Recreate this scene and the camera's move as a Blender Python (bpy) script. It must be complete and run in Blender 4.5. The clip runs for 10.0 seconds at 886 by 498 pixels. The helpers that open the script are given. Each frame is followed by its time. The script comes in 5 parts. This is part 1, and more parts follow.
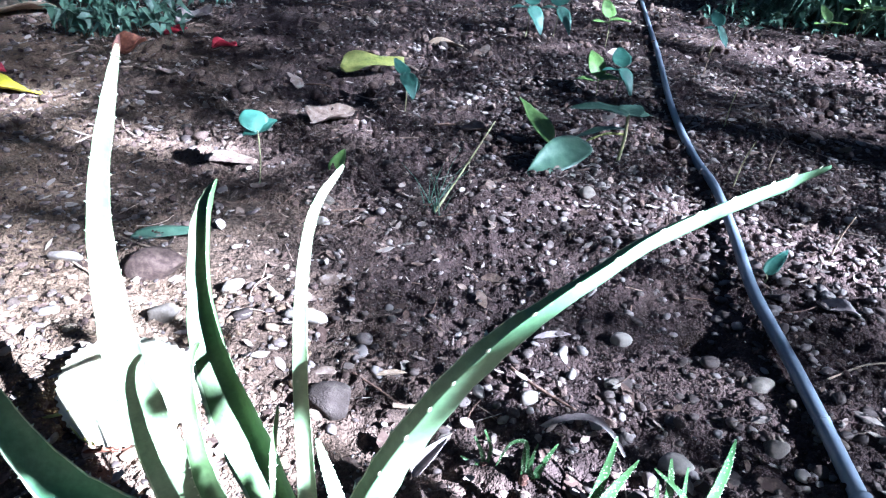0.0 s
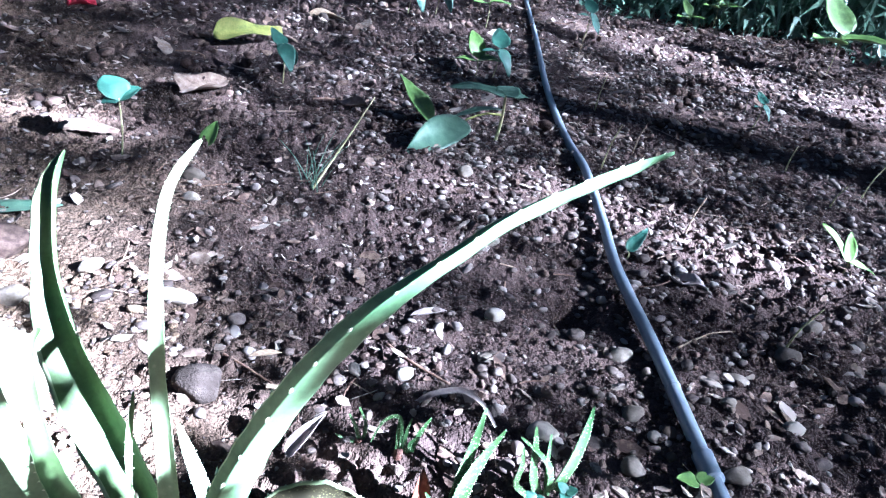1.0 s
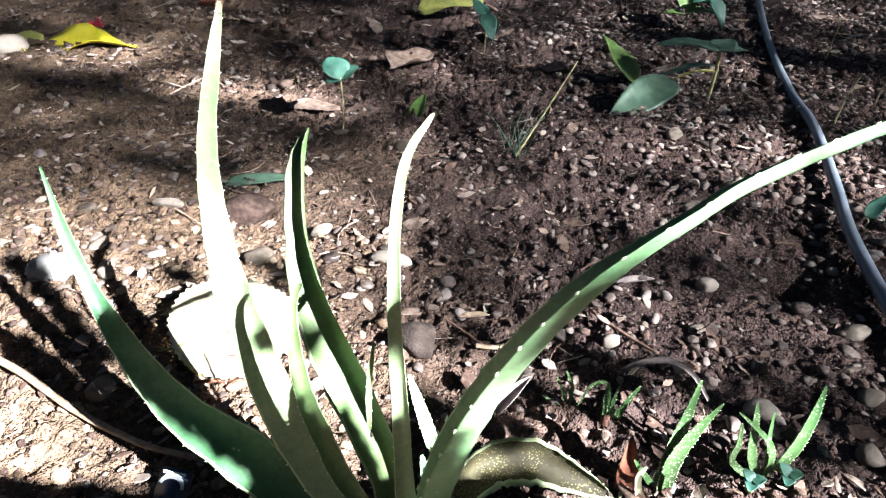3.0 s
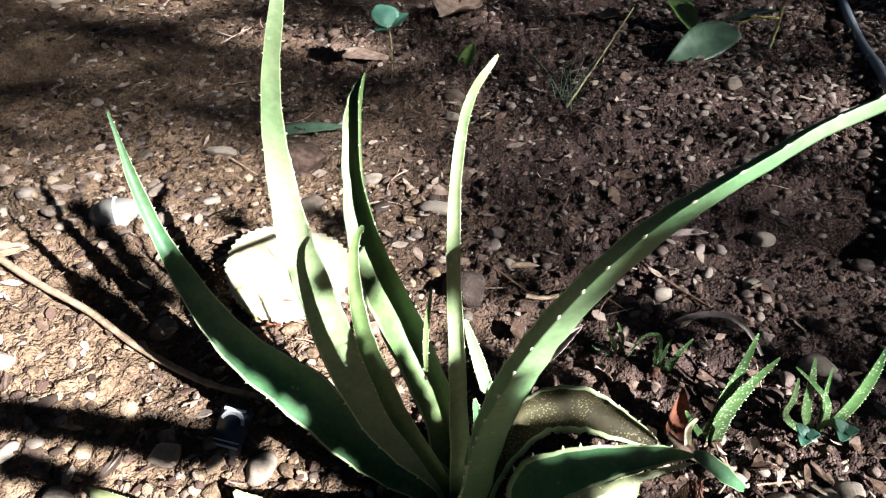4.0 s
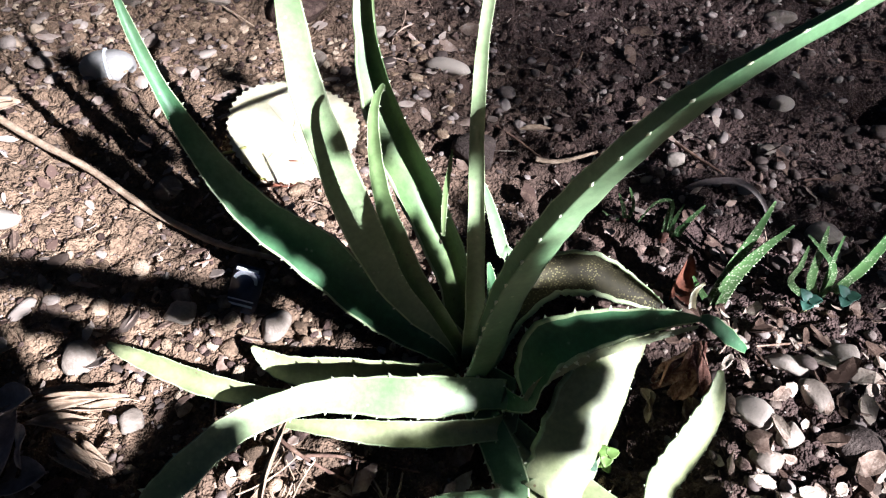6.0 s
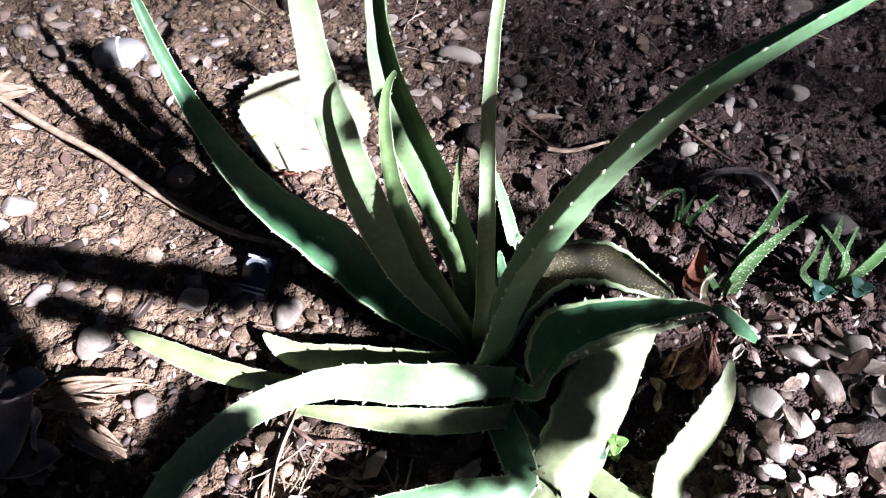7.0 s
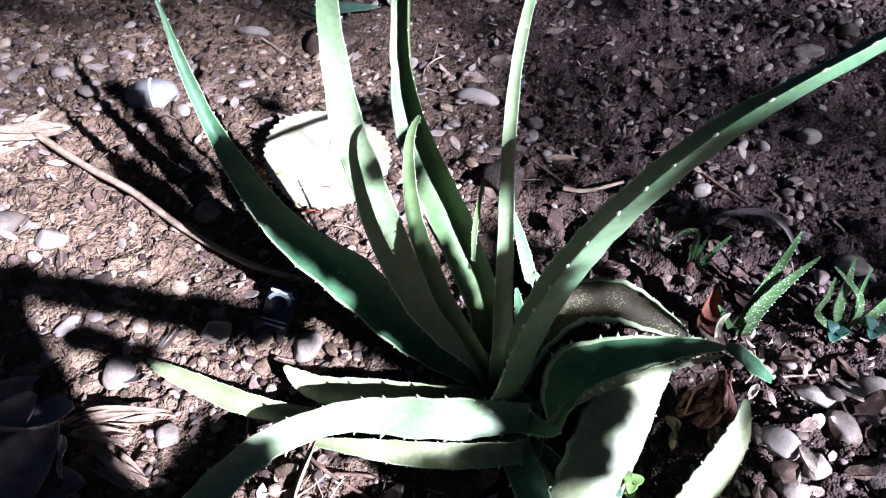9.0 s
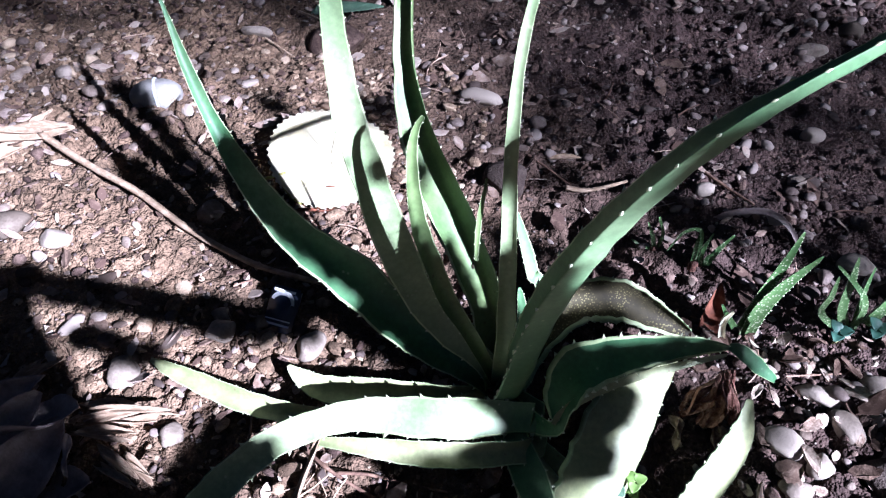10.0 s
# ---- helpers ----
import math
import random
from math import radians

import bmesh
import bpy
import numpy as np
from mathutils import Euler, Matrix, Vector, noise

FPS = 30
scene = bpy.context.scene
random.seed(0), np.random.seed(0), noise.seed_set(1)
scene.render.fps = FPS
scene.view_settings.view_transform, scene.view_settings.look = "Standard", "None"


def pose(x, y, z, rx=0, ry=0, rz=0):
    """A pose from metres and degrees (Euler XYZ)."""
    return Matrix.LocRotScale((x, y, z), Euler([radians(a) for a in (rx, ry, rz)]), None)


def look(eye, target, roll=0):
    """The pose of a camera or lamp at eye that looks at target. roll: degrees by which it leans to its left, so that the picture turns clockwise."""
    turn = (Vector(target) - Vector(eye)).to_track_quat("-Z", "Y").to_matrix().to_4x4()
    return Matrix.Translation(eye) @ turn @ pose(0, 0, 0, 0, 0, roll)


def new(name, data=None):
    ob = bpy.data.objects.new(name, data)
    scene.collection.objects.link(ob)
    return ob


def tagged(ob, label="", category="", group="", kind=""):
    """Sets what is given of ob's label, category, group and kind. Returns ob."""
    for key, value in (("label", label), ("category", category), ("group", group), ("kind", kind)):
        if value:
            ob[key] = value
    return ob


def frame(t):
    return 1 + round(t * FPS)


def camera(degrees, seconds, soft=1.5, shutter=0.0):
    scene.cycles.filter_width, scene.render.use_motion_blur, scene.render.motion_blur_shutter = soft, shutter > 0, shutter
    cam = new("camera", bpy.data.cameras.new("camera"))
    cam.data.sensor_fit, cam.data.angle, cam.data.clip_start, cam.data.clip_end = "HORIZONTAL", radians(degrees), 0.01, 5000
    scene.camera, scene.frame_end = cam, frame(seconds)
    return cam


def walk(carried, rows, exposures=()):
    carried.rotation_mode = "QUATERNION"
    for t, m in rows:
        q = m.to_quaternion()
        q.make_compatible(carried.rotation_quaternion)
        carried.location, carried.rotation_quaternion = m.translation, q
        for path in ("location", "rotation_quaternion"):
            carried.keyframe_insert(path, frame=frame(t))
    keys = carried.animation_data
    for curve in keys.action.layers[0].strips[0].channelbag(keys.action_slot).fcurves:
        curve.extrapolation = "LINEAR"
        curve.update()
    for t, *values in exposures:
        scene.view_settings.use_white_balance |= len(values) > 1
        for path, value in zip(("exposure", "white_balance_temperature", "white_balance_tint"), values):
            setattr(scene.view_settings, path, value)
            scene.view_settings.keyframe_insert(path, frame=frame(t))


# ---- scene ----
cam = camera(66.9, 10.0, soft=1.25)
PATH = [
    (0, (-0.036, 0.051, 0.491), (0.082, 1.788, -0.492), 3.1),
    (0.5, (-0.032, 0.051, 0.492), (0.224, 1.766, -0.503), 5.8),
    (1, (-0.027, 0.05, 0.493), (0.431, 1.714, -0.519), 8.9),
    (1.5, (-0.027, 0.053, 0.49), (0.44, 1.674, -0.584), 8.8),
    (2, (-0.033, 0.051, 0.492), (0.173, 1.718, -0.593), 4),
    (2.5, (-0.039, 0.047, 0.495), (-0.063, 1.725, -0.593), -0.2),
    (3, (-0.042, 0.042, 0.497), (-0.15, 1.69, -0.631), -1.1),
    (3.2, (-0.04, 0.039, 0.494), (-0.179, 1.627, -0.713), -1.6),
    (4.3, (-0.058, 0.037, 0.493), (-0.293, 1.576, -0.762), -3.1),
    (4.5, (-0.061, 0.042, 0.495), (-0.289, 1.548, -0.8), -2.9),
    (5, (-0.069, 0.045, 0.49), (-0.311, 1.514, -0.845), -3),
    (5.5, (-0.071, 0.047, 0.487), (-0.274, 1.437, -0.936), -2.2),
    (6, (-0.069, 0.044, 0.488), (-0.253, 1.319, -1.042), -2.2),
    (6.2, (-0.069, 0.044, 0.487), (-0.239, 1.25, -1.099), -2),
    (7.5, (-0.069, 0.039, 0.49), (-0.304, 1.327, -1.022), -3.3),
    (8, (-0.07, 0.036, 0.495), (-0.308, 1.345, -0.998), -3),
    (8.5, (-0.07, 0.034, 0.496), (-0.325, 1.359, -0.981), -3.4),
    (9, (-0.071, 0.033, 0.498), (-0.333, 1.359, -0.976), -3.5),
    (9.5, (-0.071, 0.031, 0.499), (-0.337, 1.36, -0.972), -3.6),
    (10, (-0.071, 0.033, 0.499), (-0.342, 1.355, -0.977), -3.8),
]
EXPOSURES = [(0, 4.24, 4640, 9), (1, 4.54, 4620, 10), (2, 4.45, 4950, 10), (3, 3.70, 5750, 8), (4.5, 2.66, 6100, 8), (5, 2.74, 6000, 9), (6, 2.51, 5600, 14), (7.5, 2.50, 5350, 19), (8.5, 2.53, 5150, 22), (10, 2.57, 5030, 23)]
walk(cam, [(t, look(eye, target, roll)) for t, eye, target, roll in PATH], EXPOSURES)

# ---- light ----
SUN_EL, SUN_AZ = radians(31), radians(-33)
TO_SUN = Vector((math.cos(SUN_AZ) * math.cos(SUN_EL), math.sin(SUN_AZ) * math.cos(SUN_EL), math.sin(SUN_EL)))
world = bpy.data.worlds.new("open_sky")
scene.world = world
world.use_nodes = True
wn = world.node_tree
sky = wn.nodes.new("ShaderNodeTexSky")
sky.sky_type = "NISHITA"
sky.sun_disc = False
sky.sun_elevation = SUN_EL
sky.sun_rotation = math.atan2(TO_SUN.x, TO_SUN.y)
background = wn.nodes["Background"]
background.inputs["Strength"].default_value = 0.0019
wn.links.new(sky.outputs[0], background.inputs[0])
sun_data = bpy.data.lights.new("sun", "SUN")
sun_data.energy = 5.0
sun_data.angle = radians(0.5)
sun_data.color = (1.0, 0.95, 0.88)
sun = new("sun", sun_data)
sun.matrix_world = look(TO_SUN * 12, (0, 0, 0))


# ---- small tools ----
rng = np.random.default_rng(7)
_lattice = rng.random((256, 256))


def vnoise(x, y):
    """Smooth value noise in 0..1 on arrays."""
    x, y = np.asarray(x, float), np.asarray(y, float)
    xi, yi = np.floor(x).astype(int), np.floor(y).astype(int)
    fx, fy = x - xi, y - yi
    fx, fy = fx * fx * (3 - 2 * fx), fy * fy * (3 - 2 * fy)
    a, b = _lattice[xi % 256, yi % 256], _lattice[(xi + 1) % 256, yi % 256]
    c, d = _lattice[xi % 256, (yi + 1) % 256], _lattice[(xi + 1) % 256, (yi + 1) % 256]
    return (a * (1 - fx) + b * fx) * (1 - fy) + (c * (1 - fx) + d * fx) * fy


def bump_at(x, y, cx, cy, r, height):
    d2 = ((x - cx) ** 2 + (y - cy) ** 2) / (r * r)
    return height * np.exp(-d2 * 2)


def ground_z(x, y):
    """Height of the soil."""
    x, y = np.asarray(x, float), np.asarray(y, float)
    z = 0.018 * (vnoise(x * 2.3 + 11, y * 2.3 + 5) - 0.5)
    z = z + 0.012 * (vnoise(x * 9 + 31, y * 9 + 17) - 0.5)
    z = z + 0.010 * (vnoise(x * 24 + 3, y * 24 + 71) - 0.5)
    rough = 0.35 + 0.9 * vnoise(x * 3.1 + 40, y * 3.1 + 9)
    cloddy = 1 + 0.6 * np.exp(-(((x + 0.45) / 0.35) ** 2 + ((y - 0.38) / 0.4) ** 2))
    z = z + rough * cloddy * 0.014 * (np.abs(vnoise(x * 62 + 7, y * 62 + 23) - 0.5) * 2 - 0.4)
    z = z + rough * cloddy * 0.007 * (vnoise(x * 150, y * 150 + 60) - 0.5)
    z = z + rough * 0.0032 * (vnoise(x * 310 + 9, y * 310) - 0.5)
    z = z + 0.055 * np.exp(-(((x + 0.68) / 0.36) ** 2 + ((y - 0.55) / 0.5) ** 2))
    z = z + bump_at(x, y, 0.345, 0.715, 0.045, -0.035) + bump_at(x, y, -0.09, 1.43, 0.045, -0.025)
    z = z + bump_at(x, y, 0.22, 1.10, 0.16, 0.022) + bump_at(x, y, 0.03, 0.80, 0.18, -0.014)
    z = z + bump_at(x, y, 0.052, 0.275, 0.045, -0.035)
    z = z + bump_at(x, y, 0.26, 0.52, 0.05, -0.018) + bump_at(x, y, -0.385, 0.84, 0.05, 0.018)
    return z


def gz(x, y):
    return float(ground_z(x, y))


def part(name, bm, material, parent=None, label="", smooth=True):
    """One bmesh as one mesh object, under a thing or a part."""
    me = bpy.data.meshes.new(name)
    bmesh.ops.recalc_face_normals(bm, faces=bm.faces)
    bm.to_mesh(me)
    bm.free()
    for m in material if isinstance(material, (list, tuple)) else [material]:
        me.materials.append(m)
    if smooth:
        me.polygons.foreach_set("use_smooth", [True] * len(me.polygons))
    ob = new(name, me)
    if parent is not None:
        ob.parent = parent
    if label:
        ob["label"] = label
    return ob


def thing(name, x=0, y=0, z=0, label="", category="", group=""):
    e = new(name)
    e.empty_display_size = 0.02
    e.location = (x, y, z)
    return tagged(e, label, category, group)


def raw_mesh(name, verts, faces, material, mats=None):
    me = bpy.data.meshes.new(name)
    me.from_pydata([tuple(v) for v in verts], [], faces)
    for m in material if isinstance(material, (list, tuple)) else [material]:
        me.materials.append(m)
    if mats is not None:
        me.polygons.foreach_set("material_index", mats)
    me.update()
    return new(name, me)


# ---- materials ----
def node_mat(name, rough=0.7, spec=0.3, metal=0.0):
    m = bpy.data.materials.new(name)
    m.use_nodes = True
    n = m.node_tree.nodes
    b = n["Principled BSDF"]
    b.inputs["Roughness"].default_value = rough
    b.inputs["Specular IOR Level"].default_value = spec
    b.inputs["Metallic"].default_value = metal
    return m, n, m.node_tree.links, b


def ramp_node(n, stops):
    r = n.new("ShaderNodeValToRGB")
    e = r.color_ramp.elements
    while len(e) < len(stops):
        e.new(0.5)
    for k, (p, c) in enumerate(stops):
        e[k].position = p
        e[k].color = (*c, 1)
    return r


def noise_node(n, l, coord, scale, detail=4, rough=0.6, stretch=None):
    t = n.new("ShaderNodeTexNoise")
    t.inputs["Scale"].default_value = scale
    t.inputs["Detail"].default_value = detail
    t.inputs["Roughness"].default_value = rough
    if stretch:
        mp = n.new("ShaderNodeMapping")
        mp.inputs["Scale"].default_value = stretch
        l.new(coord, mp.inputs[0])
        coord = mp.outputs[0]
    l.new(coord, t.inputs["Vector"])
    return t


def mix_node(n, l, fac, a, b, kind="MIX"):
    m = n.new("ShaderNodeMix")
    m.data_type = "RGBA"
    m.blend_type = kind
    for sock, v in ((m.inputs[0], fac), (m.inputs[6], a), (m.inputs[7], b)):
        if isinstance(v, (int, float)):
            sock.default_value = v
        elif isinstance(v, tuple):
            sock.default_value = (*v, 1)
        else:
            l.new(v, sock)
    return m.outputs[2]


def mottled(name, colours, scale=60, scale2=400, rough=0.7, spec=0.3, bump=0.3, dist=0.001, per="", stretch=None, amount=0.35):
    """Two scales of noise over a ramp of colours, with bump; per: 'island' or 'object' shifts the colour piece by piece."""
    m, n, l, b = node_mat(name, rough, spec)
    geo = n.new("ShaderNodeNewGeometry")
    co = geo.outputs["Position"]
    t1 = noise_node(n, l, co, scale, 4, 0.6, stretch)
    t2 = noise_node(n, l, co, scale2, 3, 0.6, stretch)
    add = n.new("ShaderNodeMath")
    add.operation = "MULTIPLY_ADD"
    l.new(t2.outputs[0], add.inputs[0])
    add.inputs[1].default_value = amount
    l.new(t1.outputs[0], add.inputs[2])
    fac = add.outputs[0]
    sub = n.new("ShaderNodeMath")
    sub.operation = "SUBTRACT"
    l.new(fac, sub.inputs[0])
    sub.inputs[1].default_value = amount / 2
    fac = sub.outputs[0]
    if per:
        rnd = geo.outputs["Random Per Island"] if per == "island" else n.new("ShaderNodeObjectInfo").outputs["Random"]
        mr = n.new("ShaderNodeMath")
        mr.operation = "MULTIPLY_ADD"
        l.new(rnd, mr.inputs[0])
        mr.inputs[1].default_value = 0.75
        l.new(fac, mr.inputs[2])
        s2 = n.new("ShaderNodeMath")
        s2.operation = "SUBTRACT"
        l.new(mr.outputs[0], s2.inputs[0])
        s2.inputs[1].default_value = 0.37
        fac = s2.outputs[0]
    k = len(colours)
    r = ramp_node(n, [(0.22 + 0.56 * i / (k - 1), c) for i, c in enumerate(colours)])
    l.new(fac, r.inputs[0])
    l.new(r.outputs[0], b.inputs["Base Color"])
    bp = n.new("ShaderNodeBump")
    bp.inputs["Strength"].default_value = bump
    bp.inputs["Distance"].default_value = dist
    l.new(t2.outputs[0], bp.inputs["Height"])
    l.new(bp.outputs[0], b.inputs["Normal"])
    return m


def soil_mat():
    """Crumbly soil: drifts of lighter dry earth, grains, and a lumpy surface at three sizes."""
    m, n, l, b = node_mat("moist_brown_soil", 0.96, 0.1)
    co = n.new("ShaderNodeNewGeometry").outputs["Position"]
    drift = noise_node(n, l, co, 5, 4, 0.6)
    grain = noise_node(n, l, co, 220, 5, 0.75)
    speck = noise_node(n, l, co, 60, 3, 0.7)
    mixed = n.new("ShaderNodeMath")
    mixed.operation = "MULTIPLY_ADD"
    l.new(grain.outputs[0], mixed.inputs[0])
    mixed.inputs[1].default_value = 0.75
    l.new(drift.outputs[0], mixed.inputs[2])
    mixed2 = n.new("ShaderNodeMath")
    mixed2.operation = "MULTIPLY_ADD"
    l.new(speck.outputs[0], mixed2.inputs[0])
    mixed2.inputs[1].default_value = 0.5
    l.new(mixed.outputs[0], mixed2.inputs[2])
    shift = n.new("ShaderNodeMapRange")
    shift.inputs["From Min"].default_value = 0.75
    shift.inputs["From Max"].default_value = 1.5
    l.new(mixed2.outputs[0], shift.inputs[0])
    r = ramp_node(n, [(0.1, (0.030, 0.020, 0.014)), (0.38, (0.088, 0.060, 0.041)), (0.62, (0.160, 0.106, 0.071)), (0.95, (0.282, 0.205, 0.141))])
    l.new(shift.outputs[0], r.inputs[0])
    r_moist = ramp_node(n, [(0.1, (0.017, 0.0115, 0.011)), (0.45, (0.050, 0.033, 0.030)), (0.7, (0.108, 0.072, 0.064)), (0.95, (0.19, 0.138, 0.120))])
    l.new(shift.outputs[0], r_moist.inputs[0])
    xyz = n.new("ShaderNodeSeparateXYZ")
    l.new(co, xyz.inputs[0])
    patch = noise_node(n, l, co, 2.2, 3, 0.6)
    wander = n.new("ShaderNodeMath")
    wander.operation = "MULTIPLY_ADD"
    l.new(patch.outputs[0], wander.inputs[0])
    wander.inputs[1].default_value = 0.9
    farther = n.new("ShaderNodeMath")
    farther.operation = "MULTIPLY_ADD"
    l.new(xyz.outputs["Y"], farther.inputs[0])
    farther.inputs[1].default_value = 0.35
    l.new(xyz.outputs["X"], farther.inputs[2])
    l.new(farther.outputs[0], wander.inputs[2])
    moist = n.new("ShaderNodeMapRange")
    moist.inputs["From Min"].default_value = 0.25
    moist.inputs["From Max"].default_value = 0.75
    l.new(wander.outputs[0], moist.inputs[0])
    l.new(mix_node(n, l, moist.outputs[0], r.outputs[0], r_moist.outputs[0]), b.inputs["Base Color"])
    heights = None
    for scale, weight in ((95, 1.0), (240, 0.85), (600, 0.5)):
        v = n.new("ShaderNodeTexVoronoi")
        v.feature = "SMOOTH_F1"
        v.inputs["Scale"].default_value = scale
        v.inputs["Randomness"].default_value = 1.0
        l.new(co, v.inputs["Vector"])
        k = n.new("ShaderNodeMath")
        k.operation = "MULTIPLY_ADD"
        l.new(v.outputs["Distance"], k.inputs[0])
        k.inputs[1].default_value = -weight
        if heights is None:
            k.inputs[2].default_value = 1.0
        else:
            l.new(heights, k.inputs[2])
        heights = k.outputs[0]
    bp = n.new("ShaderNodeBump")
    bp.inputs["Strength"].default_value = 0.9
    bp.inputs["Distance"].default_value = 0.007
    l.new(heights, bp.inputs["Height"])
    l.new(bp.outputs[0], b.inputs["Normal"])
    return m


SOIL = soil_mat()
DRYCLOD = mottled("dry_tan_clods", [(0.06, 0.041, 0.028), (0.153, 0.103, 0.069), (0.252, 0.182, 0.125), (0.33, 0.258, 0.19)], 120, 700, 0.96, 0.1, 0.9, 0.002, per="island")
CRUMB = mottled("soil_crumbs", [(0.030, 0.019, 0.016), (0.072, 0.047, 0.040), (0.145, 0.100, 0.082)], 120, 700, 0.96, 0.1, 0.9, 0.002, per="island")
PEBBLE = mottled("river_pebbles", [(0.042, 0.030, 0.026), (0.085, 0.063, 0.055), (0.135, 0.104, 0.092), (0.22, 0.182, 0.165)], 70, 500, 0.75, 0.25, 0.35, 0.0008, per="island")
PEBBLE_SINGLE = mottled("single_pebbles", [(0.06, 0.042, 0.033), (0.12, 0.09, 0.073), (0.18, 0.142, 0.12), (0.27, 0.225, 0.195)], 70, 500, 0.8, 0.2, 0.6, 0.0012, per="object")
STONE = mottled("pale_stone", [(0.085, 0.066, 0.052), (0.158, 0.129, 0.106), (0.275, 0.233, 0.198)], 60, 420, 0.75, 0.25, 0.5, 0.0012, per="object")
GREYSTONE = mottled("smooth_grey_stone", [(0.16, 0.15, 0.145), (0.22, 0.21, 0.20), (0.30, 0.285, 0.27)], 40, 420, 0.65, 0.3, 0.2, 0.0006)
DARKSTONE = mottled("dark_stone", [(0.022, 0.016, 0.014), (0.05, 0.037, 0.032), (0.095, 0.074, 0.064)], 60, 420, 0.9, 0.15, 0.9, 0.003)
CHIP = mottled("dry_leaf_chips", [(0.06, 0.036, 0.028), (0.14, 0.095, 0.072), (0.22, 0.16, 0.13), (0.30, 0.245, 0.21)], 80, 500, 0.85, 0.2, 0.4, 0.0006, per="island")
CHIP_SINGLE = mottled("bark_chips", [(0.05, 0.03, 0.022), (0.12, 0.08, 0.06), (0.23, 0.17, 0.135), (0.40, 0.33, 0.27)], 110, 600, 0.9, 0.15, 0.8, 0.001, per="object")
DEADLEAF = mottled("shrivelled_red_brown_leaf", [(0.06, 0.024, 0.018), (0.16, 0.075, 0.055), (0.36, 0.22, 0.17)], 150, 600, 0.8, 0.2, 0.9, 0.0014)
STRAW = mottled("dry_straw", [(0.13, 0.085, 0.055), (0.25, 0.18, 0.125), (0.40, 0.32, 0.24)], 120, 700, 0.75, 0.25, 0.5, 0.0006, stretch=(1, 1, 4))
TWIG = mottled("brown_twigs", [(0.07, 0.04, 0.03), (0.17, 0.105, 0.075), (0.32, 0.23, 0.18)], 100, 700, 0.85, 0.2, 0.5, 0.0006, per="island")
BROWNLEAF = mottled("brown_dead_leaf", [(0.024, 0.010, 0.008), (0.075, 0.032, 0.023), (0.24, 0.13, 0.095)], 150, 600, 0.75, 0.25, 0.8, 0.0012)
RUSTLEAF = mottled("rust_dead_leaf", [(0.055, 0.018, 0.010), (0.12, 0.038, 0.02), (0.22, 0.09, 0.055)], 90, 420, 0.7, 0.3, 0.5, 0.0008)
GREYLEAF = mottled("grey_dead_leaf", [(0.14, 0.11, 0.11), (0.26, 0.21, 0.2), (0.40, 0.34, 0.31)], 60, 420, 0.8, 0.25, 0.5, 0.0008)
YELLOWLEAF = mottled("yellow_leaf", [(0.36, 0.30, 0.01), (0.52, 0.45, 0.02), (0.62, 0.56, 0.06)], 25, 240, 0.55, 0.35, 0.3, 0.0006)
OLIVELEAF = mottled("fading_olive_leaf", [(0.09, 0.11, 0.03), (0.24, 0.245, 0.06), (0.38, 0.36, 0.11)], 30, 240, 0.55, 0.35, 0.3, 0.0006)
CREAMLEAF = mottled("cream_fallen_leaf", [(0.54, 0.49, 0.30), (0.70, 0.66, 0.50), (0.78, 0.75, 0.62)], 30, 260, 0.6, 0.3, 0.25, 0.0006)
REDPETAL = mottled("red_petals", [(0.22, 0.01, 0.02), (0.36, 0.02, 0.04), (0.45, 0.06, 0.08)], 60, 400, 0.5, 0.3, 0.2, 0.0005)
SEEDGREEN = mottled("seedling_green", [(0.014, 0.046, 0.034), (0.026, 0.075, 0.054), (0.05, 0.115, 0.08)], 50, 300, 0.5, 0.4, 0.25, 0.0005)
LEAFGREEN = mottled("weed_green", [(0.045, 0.09, 0.02), (0.09, 0.155, 0.035), (0.15, 0.24, 0.065)], 50, 300, 0.5, 0.4, 0.25, 0.0005, per="island")
DARKLEAF = mottled("dark_green_leaf", [(0.035, 0.075, 0.05), (0.07, 0.12, 0.08), (0.12, 0.175, 0.12)], 50, 300, 0.42, 0.45, 0.25, 0.0005)
STEM = mottled("green_brown_stem", [(0.16, 0.11, 0.07), (0.26, 0.24, 0.12), (0.34, 0.36, 0.18)], 80, 300, 0.6, 0.3, 0.25, 0.0005)
PIPE = mottled("grey_pvc", [(0.12, 0.14, 0.18), (0.18, 0.205, 0.25), (0.25, 0.275, 0.32)], 9, 160, 0.38, 0.5, 0.12, 0.0005)
BLACKPLASTIC = mottled("dark_blue_plastic", [(0.010, 0.012, 0.022), (0.02, 0.025, 0.05), (0.04, 0.05, 0.09)], 60, 300, 0.35, 0.5, 0.1, 0.0004)
WHITEPRINT = mottled("white_print", [(0.5, 0.52, 0.58), (0.66, 0.68, 0.72), (0.76, 0.77, 0.8)], 60, 300, 0.5, 0.3, 0.1, 0.0004)
BARK = mottled("tree_bark", [(0.06, 0.045, 0.035), (0.14, 0.105, 0.08), (0.24, 0.19, 0.15)], 30, 160, 0.9, 0.2, 0.8, 0.004)
CANOPY = mottled("tree_leaves", [(0.03, 0.07, 0.02), (0.06, 0.12, 0.03), (0.10, 0.17, 0.05)], 30, 160, 0.55, 0.3, 0.2, 0.001, per="island")


